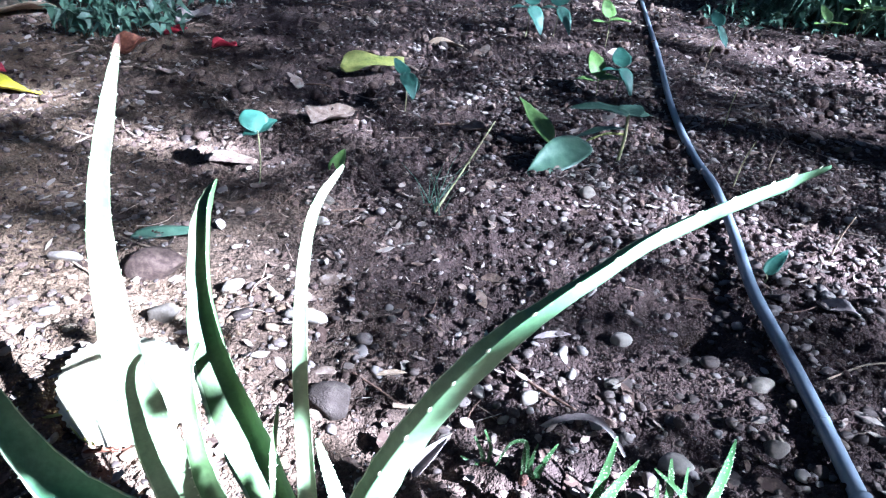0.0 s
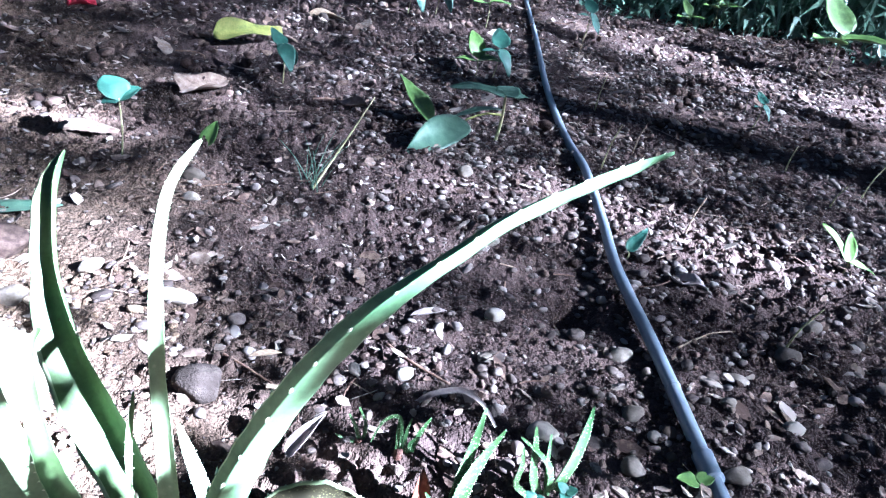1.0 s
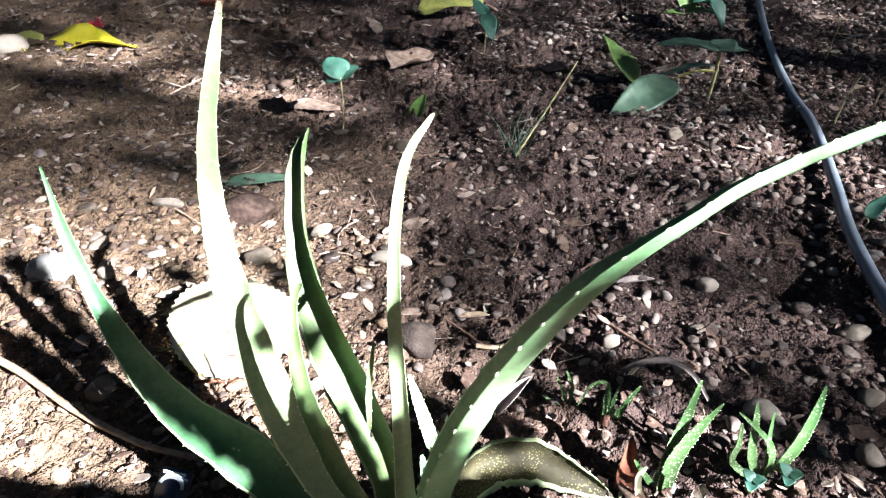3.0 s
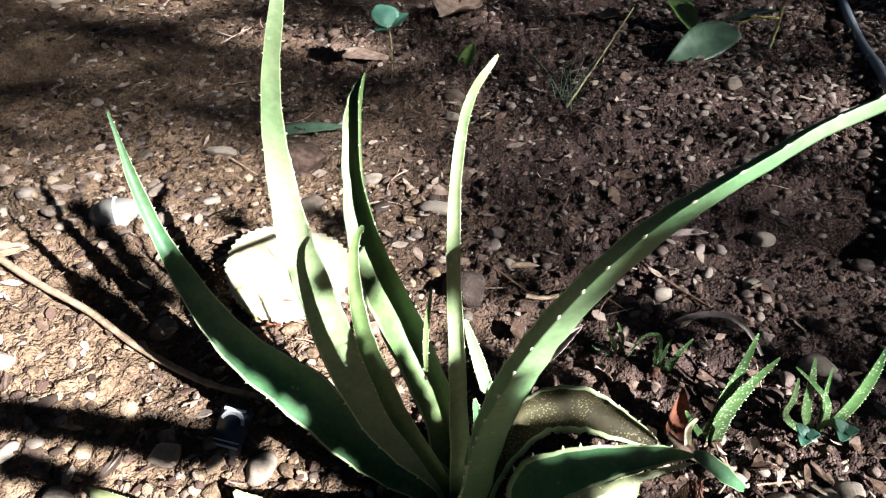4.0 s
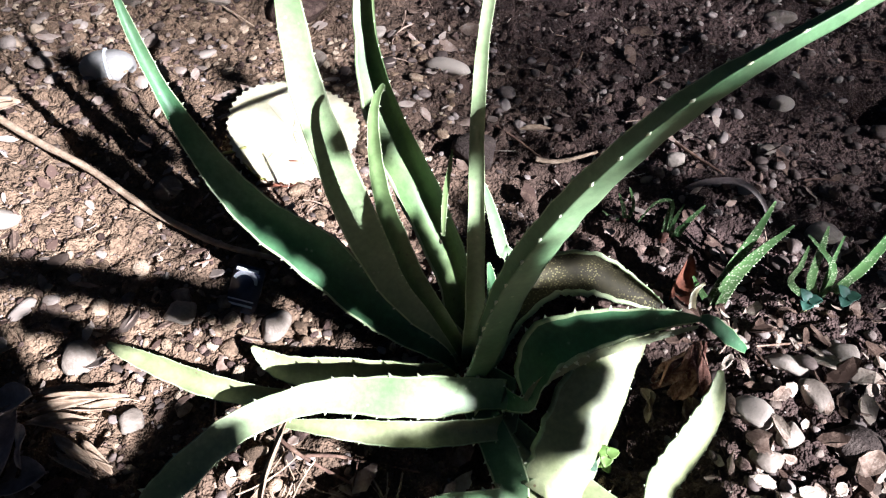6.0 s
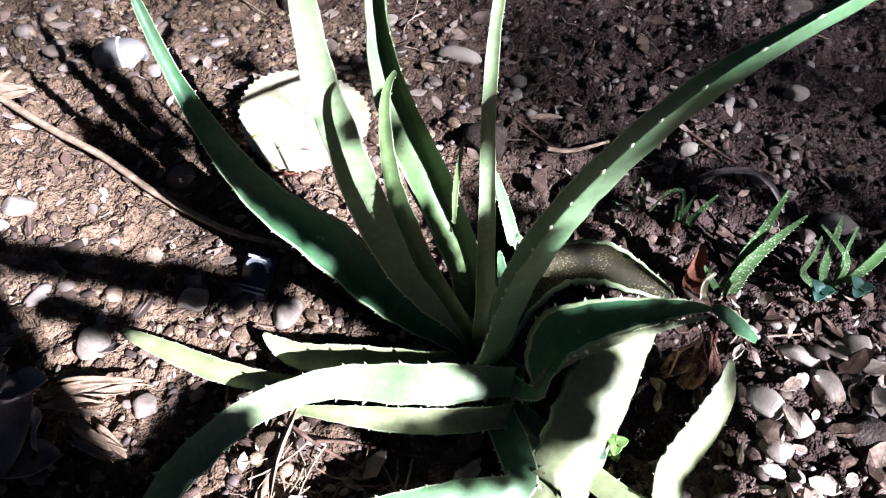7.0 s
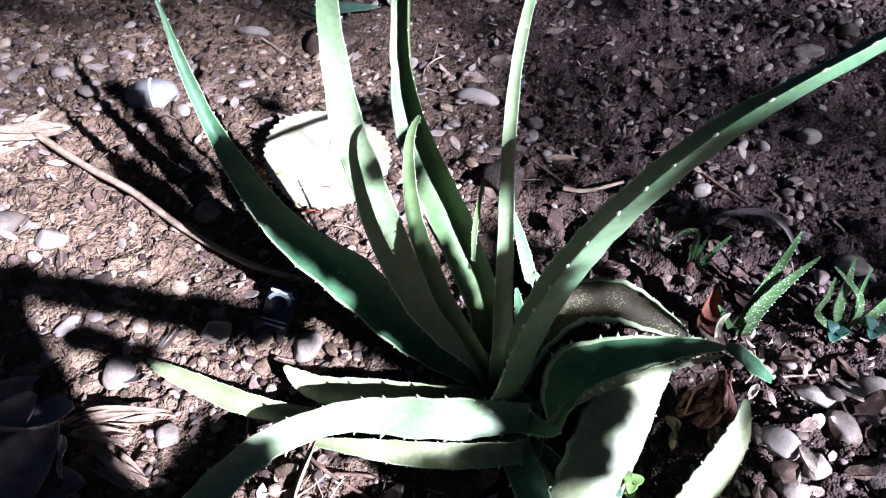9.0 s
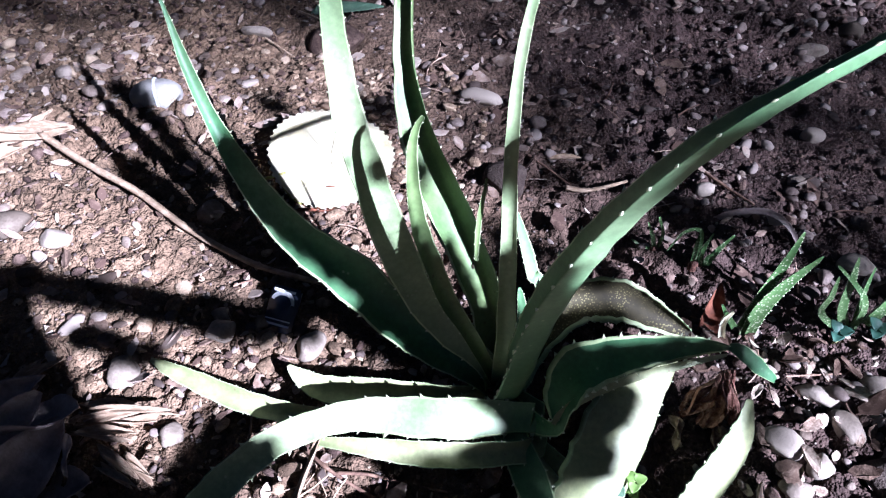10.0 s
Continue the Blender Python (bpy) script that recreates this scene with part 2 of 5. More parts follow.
def aloe_mat(name, low, mid, high, spots, rough=0.42, everywhere=False, gloss=0.3):
    m, n, l, b = node_mat(name, rough, gloss)
    geo = n.new("ShaderNodeNewGeometry")
    co = geo.outputs["Position"]
    big = noise_node(n, l, co, 16, 3, 0.55)
    r = ramp_node(n, [(0.28, low), (0.5, mid), (0.75, high)])
    l.new(big.outputs[0], r.inputs[0])
    fine = noise_node(n, l, co, 240, 3, 0.6)
    r2 = ramp_node(n, [(0.35, (0.82, 0.82, 0.82)), (0.7, (1.12, 1.12, 1.12))])
    l.new(fine.outputs[0], r2.inputs[0])
    base = mix_node(n, l, 1.0, r.outputs[0], r2.outputs[0], "MULTIPLY")
    cells = n.new("ShaderNodeTexVoronoi")
    cells.inputs["Scale"].default_value = 420 if everywhere else 150
    l.new(co, cells.inputs["Vector"])
    patch = noise_node(n, l, co, 38, 2, 0.5)
    gate = ramp_node(n, [(0.20, (1, 1, 1)), (0.38, (0, 0, 0))] if everywhere else [(0.10, (1, 1, 1)), (0.20, (0, 0, 0))])
    l.new(cells.outputs["Distance"], gate.inputs[0])
    gate2 = ramp_node(n, [(0.38, (0, 0, 0)), (0.58, (1, 1, 1))] if everywhere else [(0.52, (0, 0, 0)), (0.66, (1, 1, 1))])
    l.new(patch.outputs[0], gate2.inputs[0])
    where = mix_node(n, l, 1.0, gate.outputs[0], gate2.outputs[0], "MULTIPLY")
    l.new(mix_node(n, l, where, base, spots), b.inputs["Base Color"])
    bp = n.new("ShaderNodeBump")
    bp.inputs["Strength"].default_value = 0.18
    bp.inputs["Distance"].default_value = 0.0008
    l.new(fine.outputs[0], bp.inputs["Height"])
    l.new(bp.outputs[0], b.inputs["Normal"])
    return m


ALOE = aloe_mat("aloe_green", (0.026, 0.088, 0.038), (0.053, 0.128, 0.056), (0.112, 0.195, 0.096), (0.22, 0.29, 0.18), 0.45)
# Two paler copies of the green, sunlight put into the colour of lit leaves.
ALOE_LIT = aloe_mat("aloe_waxy_lit_green", (0.052, 0.130, 0.055), (0.092, 0.174, 0.080), (0.165, 0.242, 0.125), (0.26, 0.32, 0.18), 0.48, gloss=0.45)
ALOE_SUNLIT = aloe_mat("aloe_sunlit_green", (0.105, 0.168, 0.075), (0.170, 0.232, 0.115), (0.250, 0.300, 0.175), (0.30, 0.34, 0.21), 0.48, gloss=0.45)
ALOE_OLIVE = aloe_mat("aloe_olive_green", (0.060, 0.112, 0.040), (0.100, 0.155, 0.058), (0.150, 0.205, 0.085), (0.06, 0.055, 0.03), 0.5)
ALOE_PALE = aloe_mat("aloe_old_pale", (0.135, 0.165, 0.070), (0.225, 0.250, 0.125), (0.34, 0.345, 0.21), (0.14, 0.10, 0.055), 0.5, gloss=0.45)
ALOE_PUP = aloe_mat("aloe_pup_green", (0.034, 0.086, 0.028), (0.062, 0.124, 0.042), (0.11, 0.175, 0.07), (0.42, 0.45, 0.32), everywhere=True)
# Spotted brown, darkened further so the colour carries the hollow's shade.
ALOE_BROWN = aloe_mat("aloe_brown_shaded_hollow", (0.011, 0.009, 0.005), (0.022, 0.018, 0.008), (0.050, 0.043, 0.017), (0.15, 0.135, 0.06), 0.75, everywhere=True)
MARGIN = aloe_mat("aloe_margin", (0.20, 0.28, 0.13), (0.32, 0.39, 0.21), (0.46, 0.50, 0.33), (0.5, 0.52, 0.38), 0.5)
TOOTH = mottled("pale_teeth", [(0.42, 0.48, 0.28), (0.58, 0.62, 0.42), (0.70, 0.70, 0.55)], 100, 500, 0.5, 0.3, 0.1, 0.0003)

# ---- ground ----
def stretched(lo, hi, step, far, grow):
    """Coordinates, even between lo and hi, then growing to far on both sides."""
    mid = list(np.arange(lo, hi + step / 2, step))
    out, s, v = [], step, mid[-1]
    while v < far:
        s *= grow
        v += s
        out.append(v)
    left, s, v = [], step, mid[0]
    while v > -far:
        s *= grow
        v -= s
        left.append(v)
    return np.array(left[::-1] + mid + out)


gx = stretched(-0.8, 0.75, 0.0045, 120, 1.022)
gy = stretched(0.12, 1.25, 0.0045, 120, 1.022)
GX, GY = np.meshgrid(gx, gy)
GZ = ground_z(GX, GY)
nx, ny = len(gx), len(gy)
me = bpy.data.meshes.new("ground")
idx = np.arange(nx * ny).reshape(ny, nx)
quads = np.stack([idx[:-1, :-1], idx[:-1, 1:], idx[1:, 1:], idx[1:, :-1]], -1).reshape(-1, 4)
me.vertices.add(nx * ny)
me.vertices.foreach_set("co", np.stack([GX, GY, GZ], -1).reshape(-1))
me.loops.add(quads.size)
me.loops.foreach_set("vertex_index", quads.reshape(-1).astype(np.int32))
me.polygons.add(len(quads))
me.polygons.foreach_set("loop_start", np.arange(0, quads.size, 4, dtype=np.int32))
me.polygons.foreach_set("loop_total", np.full(len(quads), 4, dtype=np.int32))
me.update(calc_edges=True)
me.polygons.foreach_set("use_smooth", np.ones(len(quads), dtype=bool))
me.materials.append(SOIL)
ground = tagged(new("ground", me), "crumbly dark brown garden soil with pebbles and dapples", "soil", kind="structure")


# ---- scattered stuff ----
def ico(level):
    bm = bmesh.new()
    bmesh.ops.create_icosphere(bm, subdivisions=level, radius=1.0)
    v = np.array([x.co for x in bm.verts])
    fs = np.array([[q.index for q in p.verts] for p in bm.faces])
    bm.free()
    return v, fs


def scatter_blobs(name, spots, sizes, level, material, label, category, sink=0.18, flat=(0.3, 0.65), jag=0.42):
    """One mesh of many rounded stones or crumbs, each turned and shaped by chance."""
    v0, f0 = ico(level)
    k, nv = len(spots), len(v0)
    ang = rng.random(k) * 2 * math.pi
    sx = sizes * rng.uniform(0.8, 1.35, k)
    sy = sizes * rng.uniform(0.65, 1.0, k)
    sz = sizes * rng.uniform(*flat, k)
    v = np.repeat(v0[None], k, 0) * (1 + 0.5 * jag * (rng.random((k, nv, 1)) - 0.5))
    for _ in range(5):
        cut = rng.normal(0, 1, (k, 1, 3))
        cut /= np.linalg.norm(cut, axis=2, keepdims=True)
        over = (v * cut).sum(2, keepdims=True) - rng.uniform(0.45, 0.95, (k, 1, 1))
        v = v - cut * np.maximum(over, 0) * 0.85
    v = v * np.stack([sx, sy, sz], -1)[:, None]
    tilt = rng.normal(0, 0.25, k)[:, None]
    vx = v[..., 0] * np.cos(tilt) + v[..., 2] * np.sin(tilt)
    vz = -v[..., 0] * np.sin(tilt) + v[..., 2] * np.cos(tilt)
    ca, sa = np.cos(ang)[:, None], np.sin(ang)[:, None]
    x = vx * ca - v[..., 1] * sa + spots[:, :1]
    y = vx * sa + v[..., 1] * ca + spots[:, 1:2]
    z = vz + ground_z(spots[:, 0], spots[:, 1])[:, None] + (sz * (1 - 2 * sink))[:, None]
    verts = np.stack([x, y, z], -1).reshape(-1, 3)
    faces = (f0[None] + (np.arange(k) * nv)[:, None, None]).reshape(-1, 3)
    ob = raw_mesh(name, verts.tolist(), faces.tolist(), material)
    ob.data.polygons.foreach_set("use_smooth", [True] * len(faces))
    return tagged(ob, label, category, kind="stuff")


def spread(k, x0, x1, y0, y1, patch=0.0, seed=0.0):
    """Chance places in a rectangle; patch thins them out in drifts."""
    p = np.stack([rng.uniform(x0, x1, k), rng.uniform(y0, y1, k)], -1)
    if patch:
        keep = vnoise(p[:, 0] * 4 + seed, p[:, 1] * 4 + seed * 2) + rng.normal(0, 0.15, k) > patch
        p = p[keep]
    return p


near = spread(4600, -0.95, 0.95, 0.1, 1.35, 0.42, 3)
near = near[np.hypot(near[:, 0] + 0.527, near[:, 1] - 0.638) > 0.042]
scatter_blobs("pebbles_near", near, rng.lognormal(-5.55, 0.42, len(near)).clip(0.0016, 0.011), 2, PEBBLE, "small rounded grey and tan pebbles half sunk in soil", "pebbles")
right = spread(2600, 0.1, 1.5, 0.2, 1.9, 0.3, 9)
scatter_blobs("pebbles_right", right, rng.lognormal(-5.2, 0.4, len(right)).clip(0.0025, 0.013), 2, PEBBLE, "rounded grey pebbles strewn over dark soil", "pebbles")
far = spread(9000, -2.8, 3.6, 1.2, 4.6, 0.38, 5)
scatter_blobs("pebbles_far", far, rng.lognormal(-4.85, 0.4, len(far)).clip(0.003, 0.02), 1, PEBBLE, "distant scattering of grey and tan pebbles", "pebbles", flat=(0.2, 0.45), jag=0.7)
crumbs = spread(17000, -0.95, 0.95, 0.1, 1.5, 0.35, 13)
scatter_blobs("soil_crumbs", crumbs, rng.lognormal(-6.25, 0.55, len(crumbs)).clip(0.001, 0.008), 2, CRUMB, "loose crumbs and clods of brown soil", "soil", flat=(0.5, 0.95), jag=0.6)
clods = spread(3600, -0.80, -0.14, 0.10, 0.78, 0.34, 17)
scatter_blobs("dry_clods", clods, rng.lognormal(-5.75, 0.5, len(clods)).clip(0.0016, 0.010), 2, DRYCLOD, "dry tan clods and plates of broken earth", "soil", sink=0.3, flat=(0.3, 0.7), jag=0.7)
crumbs2 = spread(9000, -2.6, 3.4, 1.3, 4.2, 0.35, 21)
scatter_blobs("soil_clods", crumbs2, rng.lognormal(-4.9, 0.45, len(crumbs2)).clip(0.002, 0.02), 1, CRUMB, "loose clods of brown soil farther off", "soil", flat=(0.5, 0.95), jag=0.6)


def scatter_chips(name, spots, sizes, material, label, category, slim=(0.25, 0.7), lift=0.004):
    """One mesh of small bent leaf and bark fragments."""
    verts, faces = [], []
    gzs = ground_z(spots[:, 0], spots[:, 1])
    for (x, y), s, z in zip(spots, sizes, gzs):
        m = pose(x, y, z + lift * random.random() + 0.0015, random.gauss(0, 20), random.gauss(0, 20), random.uniform(0, 360))
        w = s * random.uniform(*slim)
        bend = s * random.uniform(-0.25, 0.35)
        outline = [(-1, 0), (-0.55, 0.8), (0.1, 1), (0.7, 0.6), (1, 0.05), (0.6, -0.7), (-0.1, -0.95), (-0.6, -0.6)]
        base = len(verts)
        for h in (0, 0.0007):
            for u, v in outline:
                u, v = u * random.uniform(0.75, 1.1), v * random.uniform(0.6, 1.15)
                verts.append(m @ Vector((u * s, v * w, bend * (u * u + 0.5 * v * v) + h)))
        k = len(outline)
        faces.append([base + k + i for i in range(k)])
        faces.append([base + i for i in range(k)][::-1])
        faces += [[base + i, base + (i + 1) % k, base + k + (i + 1) % k, base + k + i] for i in range(k)]
    return tagged(raw_mesh(name, verts, faces, material), label, category, kind="stuff")


def scatter_twigs(name, spots, lengths, radius, material, label, category, rise=6):
    verts, faces = [], []
    gzs = ground_z(spots[:, 0], spots[:, 1])
    for (x, y), ln, z in zip(spots, lengths, gzs):
        m = pose(x, y, z + 0.004, 0, random.gauss(0, rise), random.uniform(0, 360))
        base, r, curve = len(verts), radius * random.uniform(0.6, 1.4), random.gauss(0, 0.12)
        for i in range(5):
            u = i / 4 - 0.5
            for a in range(4):
                c = a * math.pi / 2
                verts.append(m @ Vector((u * ln, curve * ln * 4 * u * u + r * math.cos(c), r * math.sin(c) + random.gauss(0, r * 0.2))))
        for i in range(4):
            for a in range(4):
                b = base + i * 4
                faces.append([b + a, b + (a + 1) % 4, b + 4 + (a + 1) % 4, b + 4 + a])
    return tagged(raw_mesh(name, verts, faces, material), label, category, kind="stuff")


p = spread(4200, -0.95, 1.0, 0.12, 1.6, 0.4, 33)
scatter_chips("leaf_litter", p, rng.lognormal(-5.05, 0.55, len(p)).clip(0.002, 0.017), CHIP, "dry brown and grey leaf fragments on the soil", "leaf litter")
p = spread(11500, -2.6, 3.2, 1.3, 4.4, 0.3, 37)
scatter_chips("leaf_litter_far", p, rng.lognormal(-4.6, 0.5, len(p)).clip(0.004, 0.035), CHIP, "dry leaf fragments strewn over farther soil", "leaf litter")
p = spread(240, -0.9, 0.9, 0.12, 1.5, 0.4, 41)
scatter_twigs("twig_litter", p, rng.uniform(0.012, 0.06, len(p)), 0.0009, TWIG, "thin dry twigs and stalks lying on soil", "twigs")
p = spread(420, -2.4, 3.0, 1.3, 4.0, 0.4, 43)
scatter_twigs("twig_litter_far", p, rng.uniform(0.03, 0.13, len(p)), 0.0014, TWIG, "thin dry twigs on farther soil", "twigs")


def worn(co, cuts):
    """A point of the unit ball pressed in where worn flats cut the stone."""
    for n, d in cuts:
        over = co.dot(n) - d
        if over > 0:
            co = co - n * (over * 0.82)
    return co


def flats(rnd, count, depth):
    out = []
    for _ in range(count):
        n = Vector((rnd.gauss(0, 1), rnd.gauss(0, 1), rnd.gauss(0, 0.8))).normalized()
        out.append((n, 1 - depth * rnd.uniform(0.35, 1.0)))
    return out


def piece_meshes(name, count, kind, material):
    """A few unit meshes that alike pieces share."""
    out = []
    for k in range(count):
        bm = bmesh.new()
        if kind == "stone":
            r = bmesh.ops.create_icosphere(bm, subdivisions=2, radius=1.0)
            cuts = flats(random.Random(k), 7, 0.45)
            for v in r["verts"]:
                v.co = worn(v.co.copy(), cuts)
        else:
            rnd = random.Random(k)
            rim = [(-1, 0.1), (-0.7, 0.75), (0.05, 1), (0.8, 0.55), (1, -0.15), (0.5, -0.85), (-0.25, -1), (-0.8, -0.5)]
            rows = []
            for h in (0.0, 0.16):
                rows.append([bm.verts.new((u * rnd.uniform(0.75, 1.15), v * rnd.uniform(0.7, 1.15), h + 0.30 * u * u * (k % 3 - 1) + rnd.uniform(-0.05, 0.05))) for u, v in rim])
            bm.faces.new(rows[0][::-1])
            bm.faces.new(rows[1])
            for i in range(8):
                bm.faces.new((rows[0][i], rows[0][(i + 1) % 8], rows[1][(i + 1) % 8], rows[1][i]))
        me = bpy.data.meshes.new(name)
        bm.to_mesh(me)
        bm.free()
        if kind == "stone":
            me.polygons.foreach_set("use_smooth", [True] * len(me.polygons))
        me.materials.append(material)
        out.append(me)
    return out


def lay_pieces(name, spots, sizes, meshes, flat, slim, tilt, sink=0.2):
    """Single pieces lying on the soil, each an object under the ground."""
    for (x, y), s, z in zip(spots, sizes, ground_z(spots[:, 0], spots[:, 1])):
        ob = new(name, random.choice(meshes))
        h = s * random.uniform(*flat)
        ob.parent = ground
        ob.location = (x, y, z + h * (1 - 2 * sink))
        ob.rotation_euler = (radians(random.gauss(0, tilt)), radians(random.gauss(0, tilt)), random.uniform(0, 6.28))
        ob.scale = (s * random.uniform(0.85, 1.3), s * random.uniform(*slim), h)


flat_meshes = piece_meshes("pebble", 7, "stone", PEBBLE_SINGLE)
chip_meshes = piece_meshes("bark_chip", 7, "chip", CHIP_SINGLE)
p = spread(400, -0.85, -0.42, 0.30, 0.74, 0.36, 51)
lay_pieces("pebble", p, rng.lognormal(-4.95, 0.4, len(p)).clip(0.004, 0.014), flat_meshes, (0.25, 0.5), (0.6, 0.95), 8)
p = spread(260, 0.02, 0.46, 0.20, 0.62, 0.3, 52)
lay_pieces("pebble", p, rng.lognormal(-5.25, 0.35, len(p)).clip(0.004, 0.012), flat_meshes, (0.4, 0.7), (0.6, 0.95), 10)
p = spread(440, 0.07, 0.38, 0.20, 0.42, 0.2, 53)
lay_pieces("bark_chip", p, rng.lognormal(-5.1, 0.45, len(p)).clip(0.0025, 0.012), chip_meshes, (0.8, 1.2), (0.25, 0.7), 18, 0.1)
p = spread(9000, -0.9, 0.9, 0.12, 1.5, 0.3, 57)
scatter_blobs("grit", p, rng.lognormal(-6.5, 0.35, len(p)).clip(0.0008, 0.0032), 1, PEBBLE, "fine pale grit scattered over the soil", "grit", flat=(0.5, 0.9), jag=0.5)
p = spread(9000, -2.4, 3.0, 1.4, 4.4, 0.3, 59)
scatter_blobs("grit_far", p, rng.lognormal(-5.5, 0.4, len(p)).clip(0.002, 0.008), 1, PEBBLE, "fine pale gravel over the farther soil", "grit", flat=(0.4, 0.8), jag=0.5)


# ---- shapes ----
def smooth_path(points, values, count):
    """Points and widths along a smooth curve through the points."""
    pts = [Vector(p) for p in points]
    seg = len(pts) - 1
    out = []
    for i in range(count):
        t = i / (count - 1) * seg
        k = min(int(t), seg - 1)
        u = t - k
        p0, p1, p2, p3 = pts[max(k - 1, 0)], pts[k], pts[k + 1], pts[min(k + 2, seg)]
        q = 0.5 * ((2 * p1) + (p2 - p0) * u + (2 * p0 - 5 * p1 + 4 * p2 - p3) * u * u + (3 * p1 - p0 - 3 * p2 + p3) * u ** 3)
        out.append((q, values[k] * (1 - u) + values[k + 1] * u))
    return out


def frames_along(path, face):
    """Tangent, side and face vectors along a path; face is one vector, or one at each end."""
    faces = face if isinstance(face[0], (tuple, list)) else (face, face)
    res, n = [], len(path)
    for i, (p, _) in enumerate(path):
        a, b = path[max(i - 1, 0)][0], path[min(i + 1, n - 1)][0]
        t = (b - a).normalized()
        s = i / (n - 1) * (len(faces) - 1)
        k = min(int(s), len(faces) - 2)
        f = Vector(faces[k]).lerp(Vector(faces[k + 1]), s - k)
        side = t.cross(f).normalized()
        res.append((p, t, side, side.cross(t).normalized()))
    return res


def succulent_leaf(bm, points, widths, face, thick=0.24, channel=0.22, tooth=0.0032, pitch=0.017, count=40, seed=0, margin=0.1, inner=0):
    """A fleshy leaf: hollow above, round below, tapering to its tip, with teeth along both edges."""
    rnd = random.Random(seed)
    path = smooth_path(points, widths, count)
    fr = frames_along(path, face)
    us = (-1, -1 + margin, -0.45, 0, 0.45, 1 - margin, 1)
    m = 7
    rings = []
    for i, ((p, t, side, up), (_, w)) in enumerate(zip(fr, path)):
        w = max(w, 0.0008) * (1 + 0.035 * math.sin(i * 1.7 + seed) + rnd.gauss(0, 0.012))
        half, ring = w / 2, []
        tip = min(1.0, (count - 1 - i) / 6)
        th = w * thick * (0.45 + 0.55 * tip)
        for j in range(m):
            u = us[j]
            ring.append(p + side * (u * half) + up * (channel * w * (abs(u) ** 1.8)))
        for j in range(m - 2, 0, -1):
            u = us[j]
            ring.append(p + side * (u * half * 0.97) + up * (channel * w * (abs(u) ** 1.8) - th * (1 - abs(u) ** 2.4)))
        rings.append([bm.verts.new(v) for v in ring])
    k = len(rings[0])
    for a, b in zip(rings, rings[1:]):
        for j in range(k):
            f = bm.faces.new((a[j], a[(j + 1) % k], b[(j + 1) % k], b[j]))
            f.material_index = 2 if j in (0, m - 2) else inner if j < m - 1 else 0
    bm.faces.new(rings[0][::-1])
    bm.faces.new(rings[-1])
    if tooth <= 0:
        return
    for sgn in (-1, 1):
        run = rnd.uniform(0, pitch)
        for i in range(2, count - 2):
            p, t, side, up = fr[i]
            run += (fr[i][0] - fr[i - 1][0]).length
            if run < pitch:
                continue
            run -= pitch * rnd.uniform(0.8, 1.2)
            w = path[i][1]
            h = tooth * rnd.uniform(0.7, 1.2) * min(1, 0.45 + w / 0.05)
            e = p + side * (sgn * w * 0.485) + up * (channel * w * 0.95)
            r = h * 0.55
            base = [bm.verts.new(e + t * (r * a) + up * (r * 0.55 * b)) for a, b in ((-1, 0), (0, 1), (1, 0), (0, -1))]
            tipv = bm.verts.new(e + side * (sgn * h) + t * (h * 0.45) + up * (h * 0.25))
            for j in range(4):
                f = bm.faces.new((base[j], base[(j + 1) % 4], tipv))
                f.material_index = 1


def tube(bm, points, radius, sides=8, count=24, taper=1.0, wobble=0.0):
    path = smooth_path(points, [1] * len(points), count)
    fr = frames_along(path, (0.13, 0.21, 0.97))
    rings = []
    for i, (p, t, side, up) in enumerate(fr):
        r = radius * (1 + (taper - 1) * i / (count - 1)) * (1 + wobble * math.sin(i * 2.3))
        rings.append([bm.verts.new(p + side * (r * math.cos(a * 2 * math.pi / sides)) + up * (r * math.sin(a * 2 * math.pi / sides))) for a in range(sides)])
    for a, b in zip(rings, rings[1:]):
        for j in range(sides):
            bm.faces.new((a[j], a[(j + 1) % sides], b[(j + 1) % sides], b[j]))
    bm.faces.new(rings[0][::-1])
    bm.faces.new(rings[-1])


def blade(bm, m, length, width, bend=0.0, fold=0.0, wave=0.0, blunt=0.6, notch=0.0, teeth=0, rows=14, cols=8, thick=0.0006, seed=0, mat=0):
    """A thin leaf from its stalk along +x; m places it. bend lifts the tip, fold raises the edges."""
    rnd = random.Random(seed)
    grid = []
    ph = rnd.uniform(0, 6)
    for i in range(rows + 1):
        s = i / rows
        prof = math.sin(math.pi * min(1, s ** blunt * 0.97 + 0.015)) ** 0.75
        row = []
        for j in range(cols + 1):
            u = -1 + 2 * j / cols
            x = s * length - notch * length * (1 - abs(u)) * (s < 0.3) * (0.3 - s)
            edge = 1 + (0.05 * (1 if i % 2 else -1) if teeth and abs(u) > 0.9 else 0)
            y = u * width / 2 * prof * edge
            z = bend * length * s * s + fold * width * u * u * prof + wave * length * math.sin(s * 7 + ph + u) * (0.3 + abs(u)) + rnd.gauss(0, 0.006) * width
            row.append(bm.verts.new(m @ Vector((x, y, z))))
        grid.append(row)
    faces = []
    for a, b in zip(grid, grid[1:]):
        for j in range(cols):
            f = bm.faces.new((a[j], a[j + 1], b[j + 1], b[j]))
            f.material_index = mat
            faces.append(f)
    bmesh.ops.recalc_face_normals(bm, faces=faces)
    bmesh.ops.solidify(bm, geom=faces, thickness=thick)


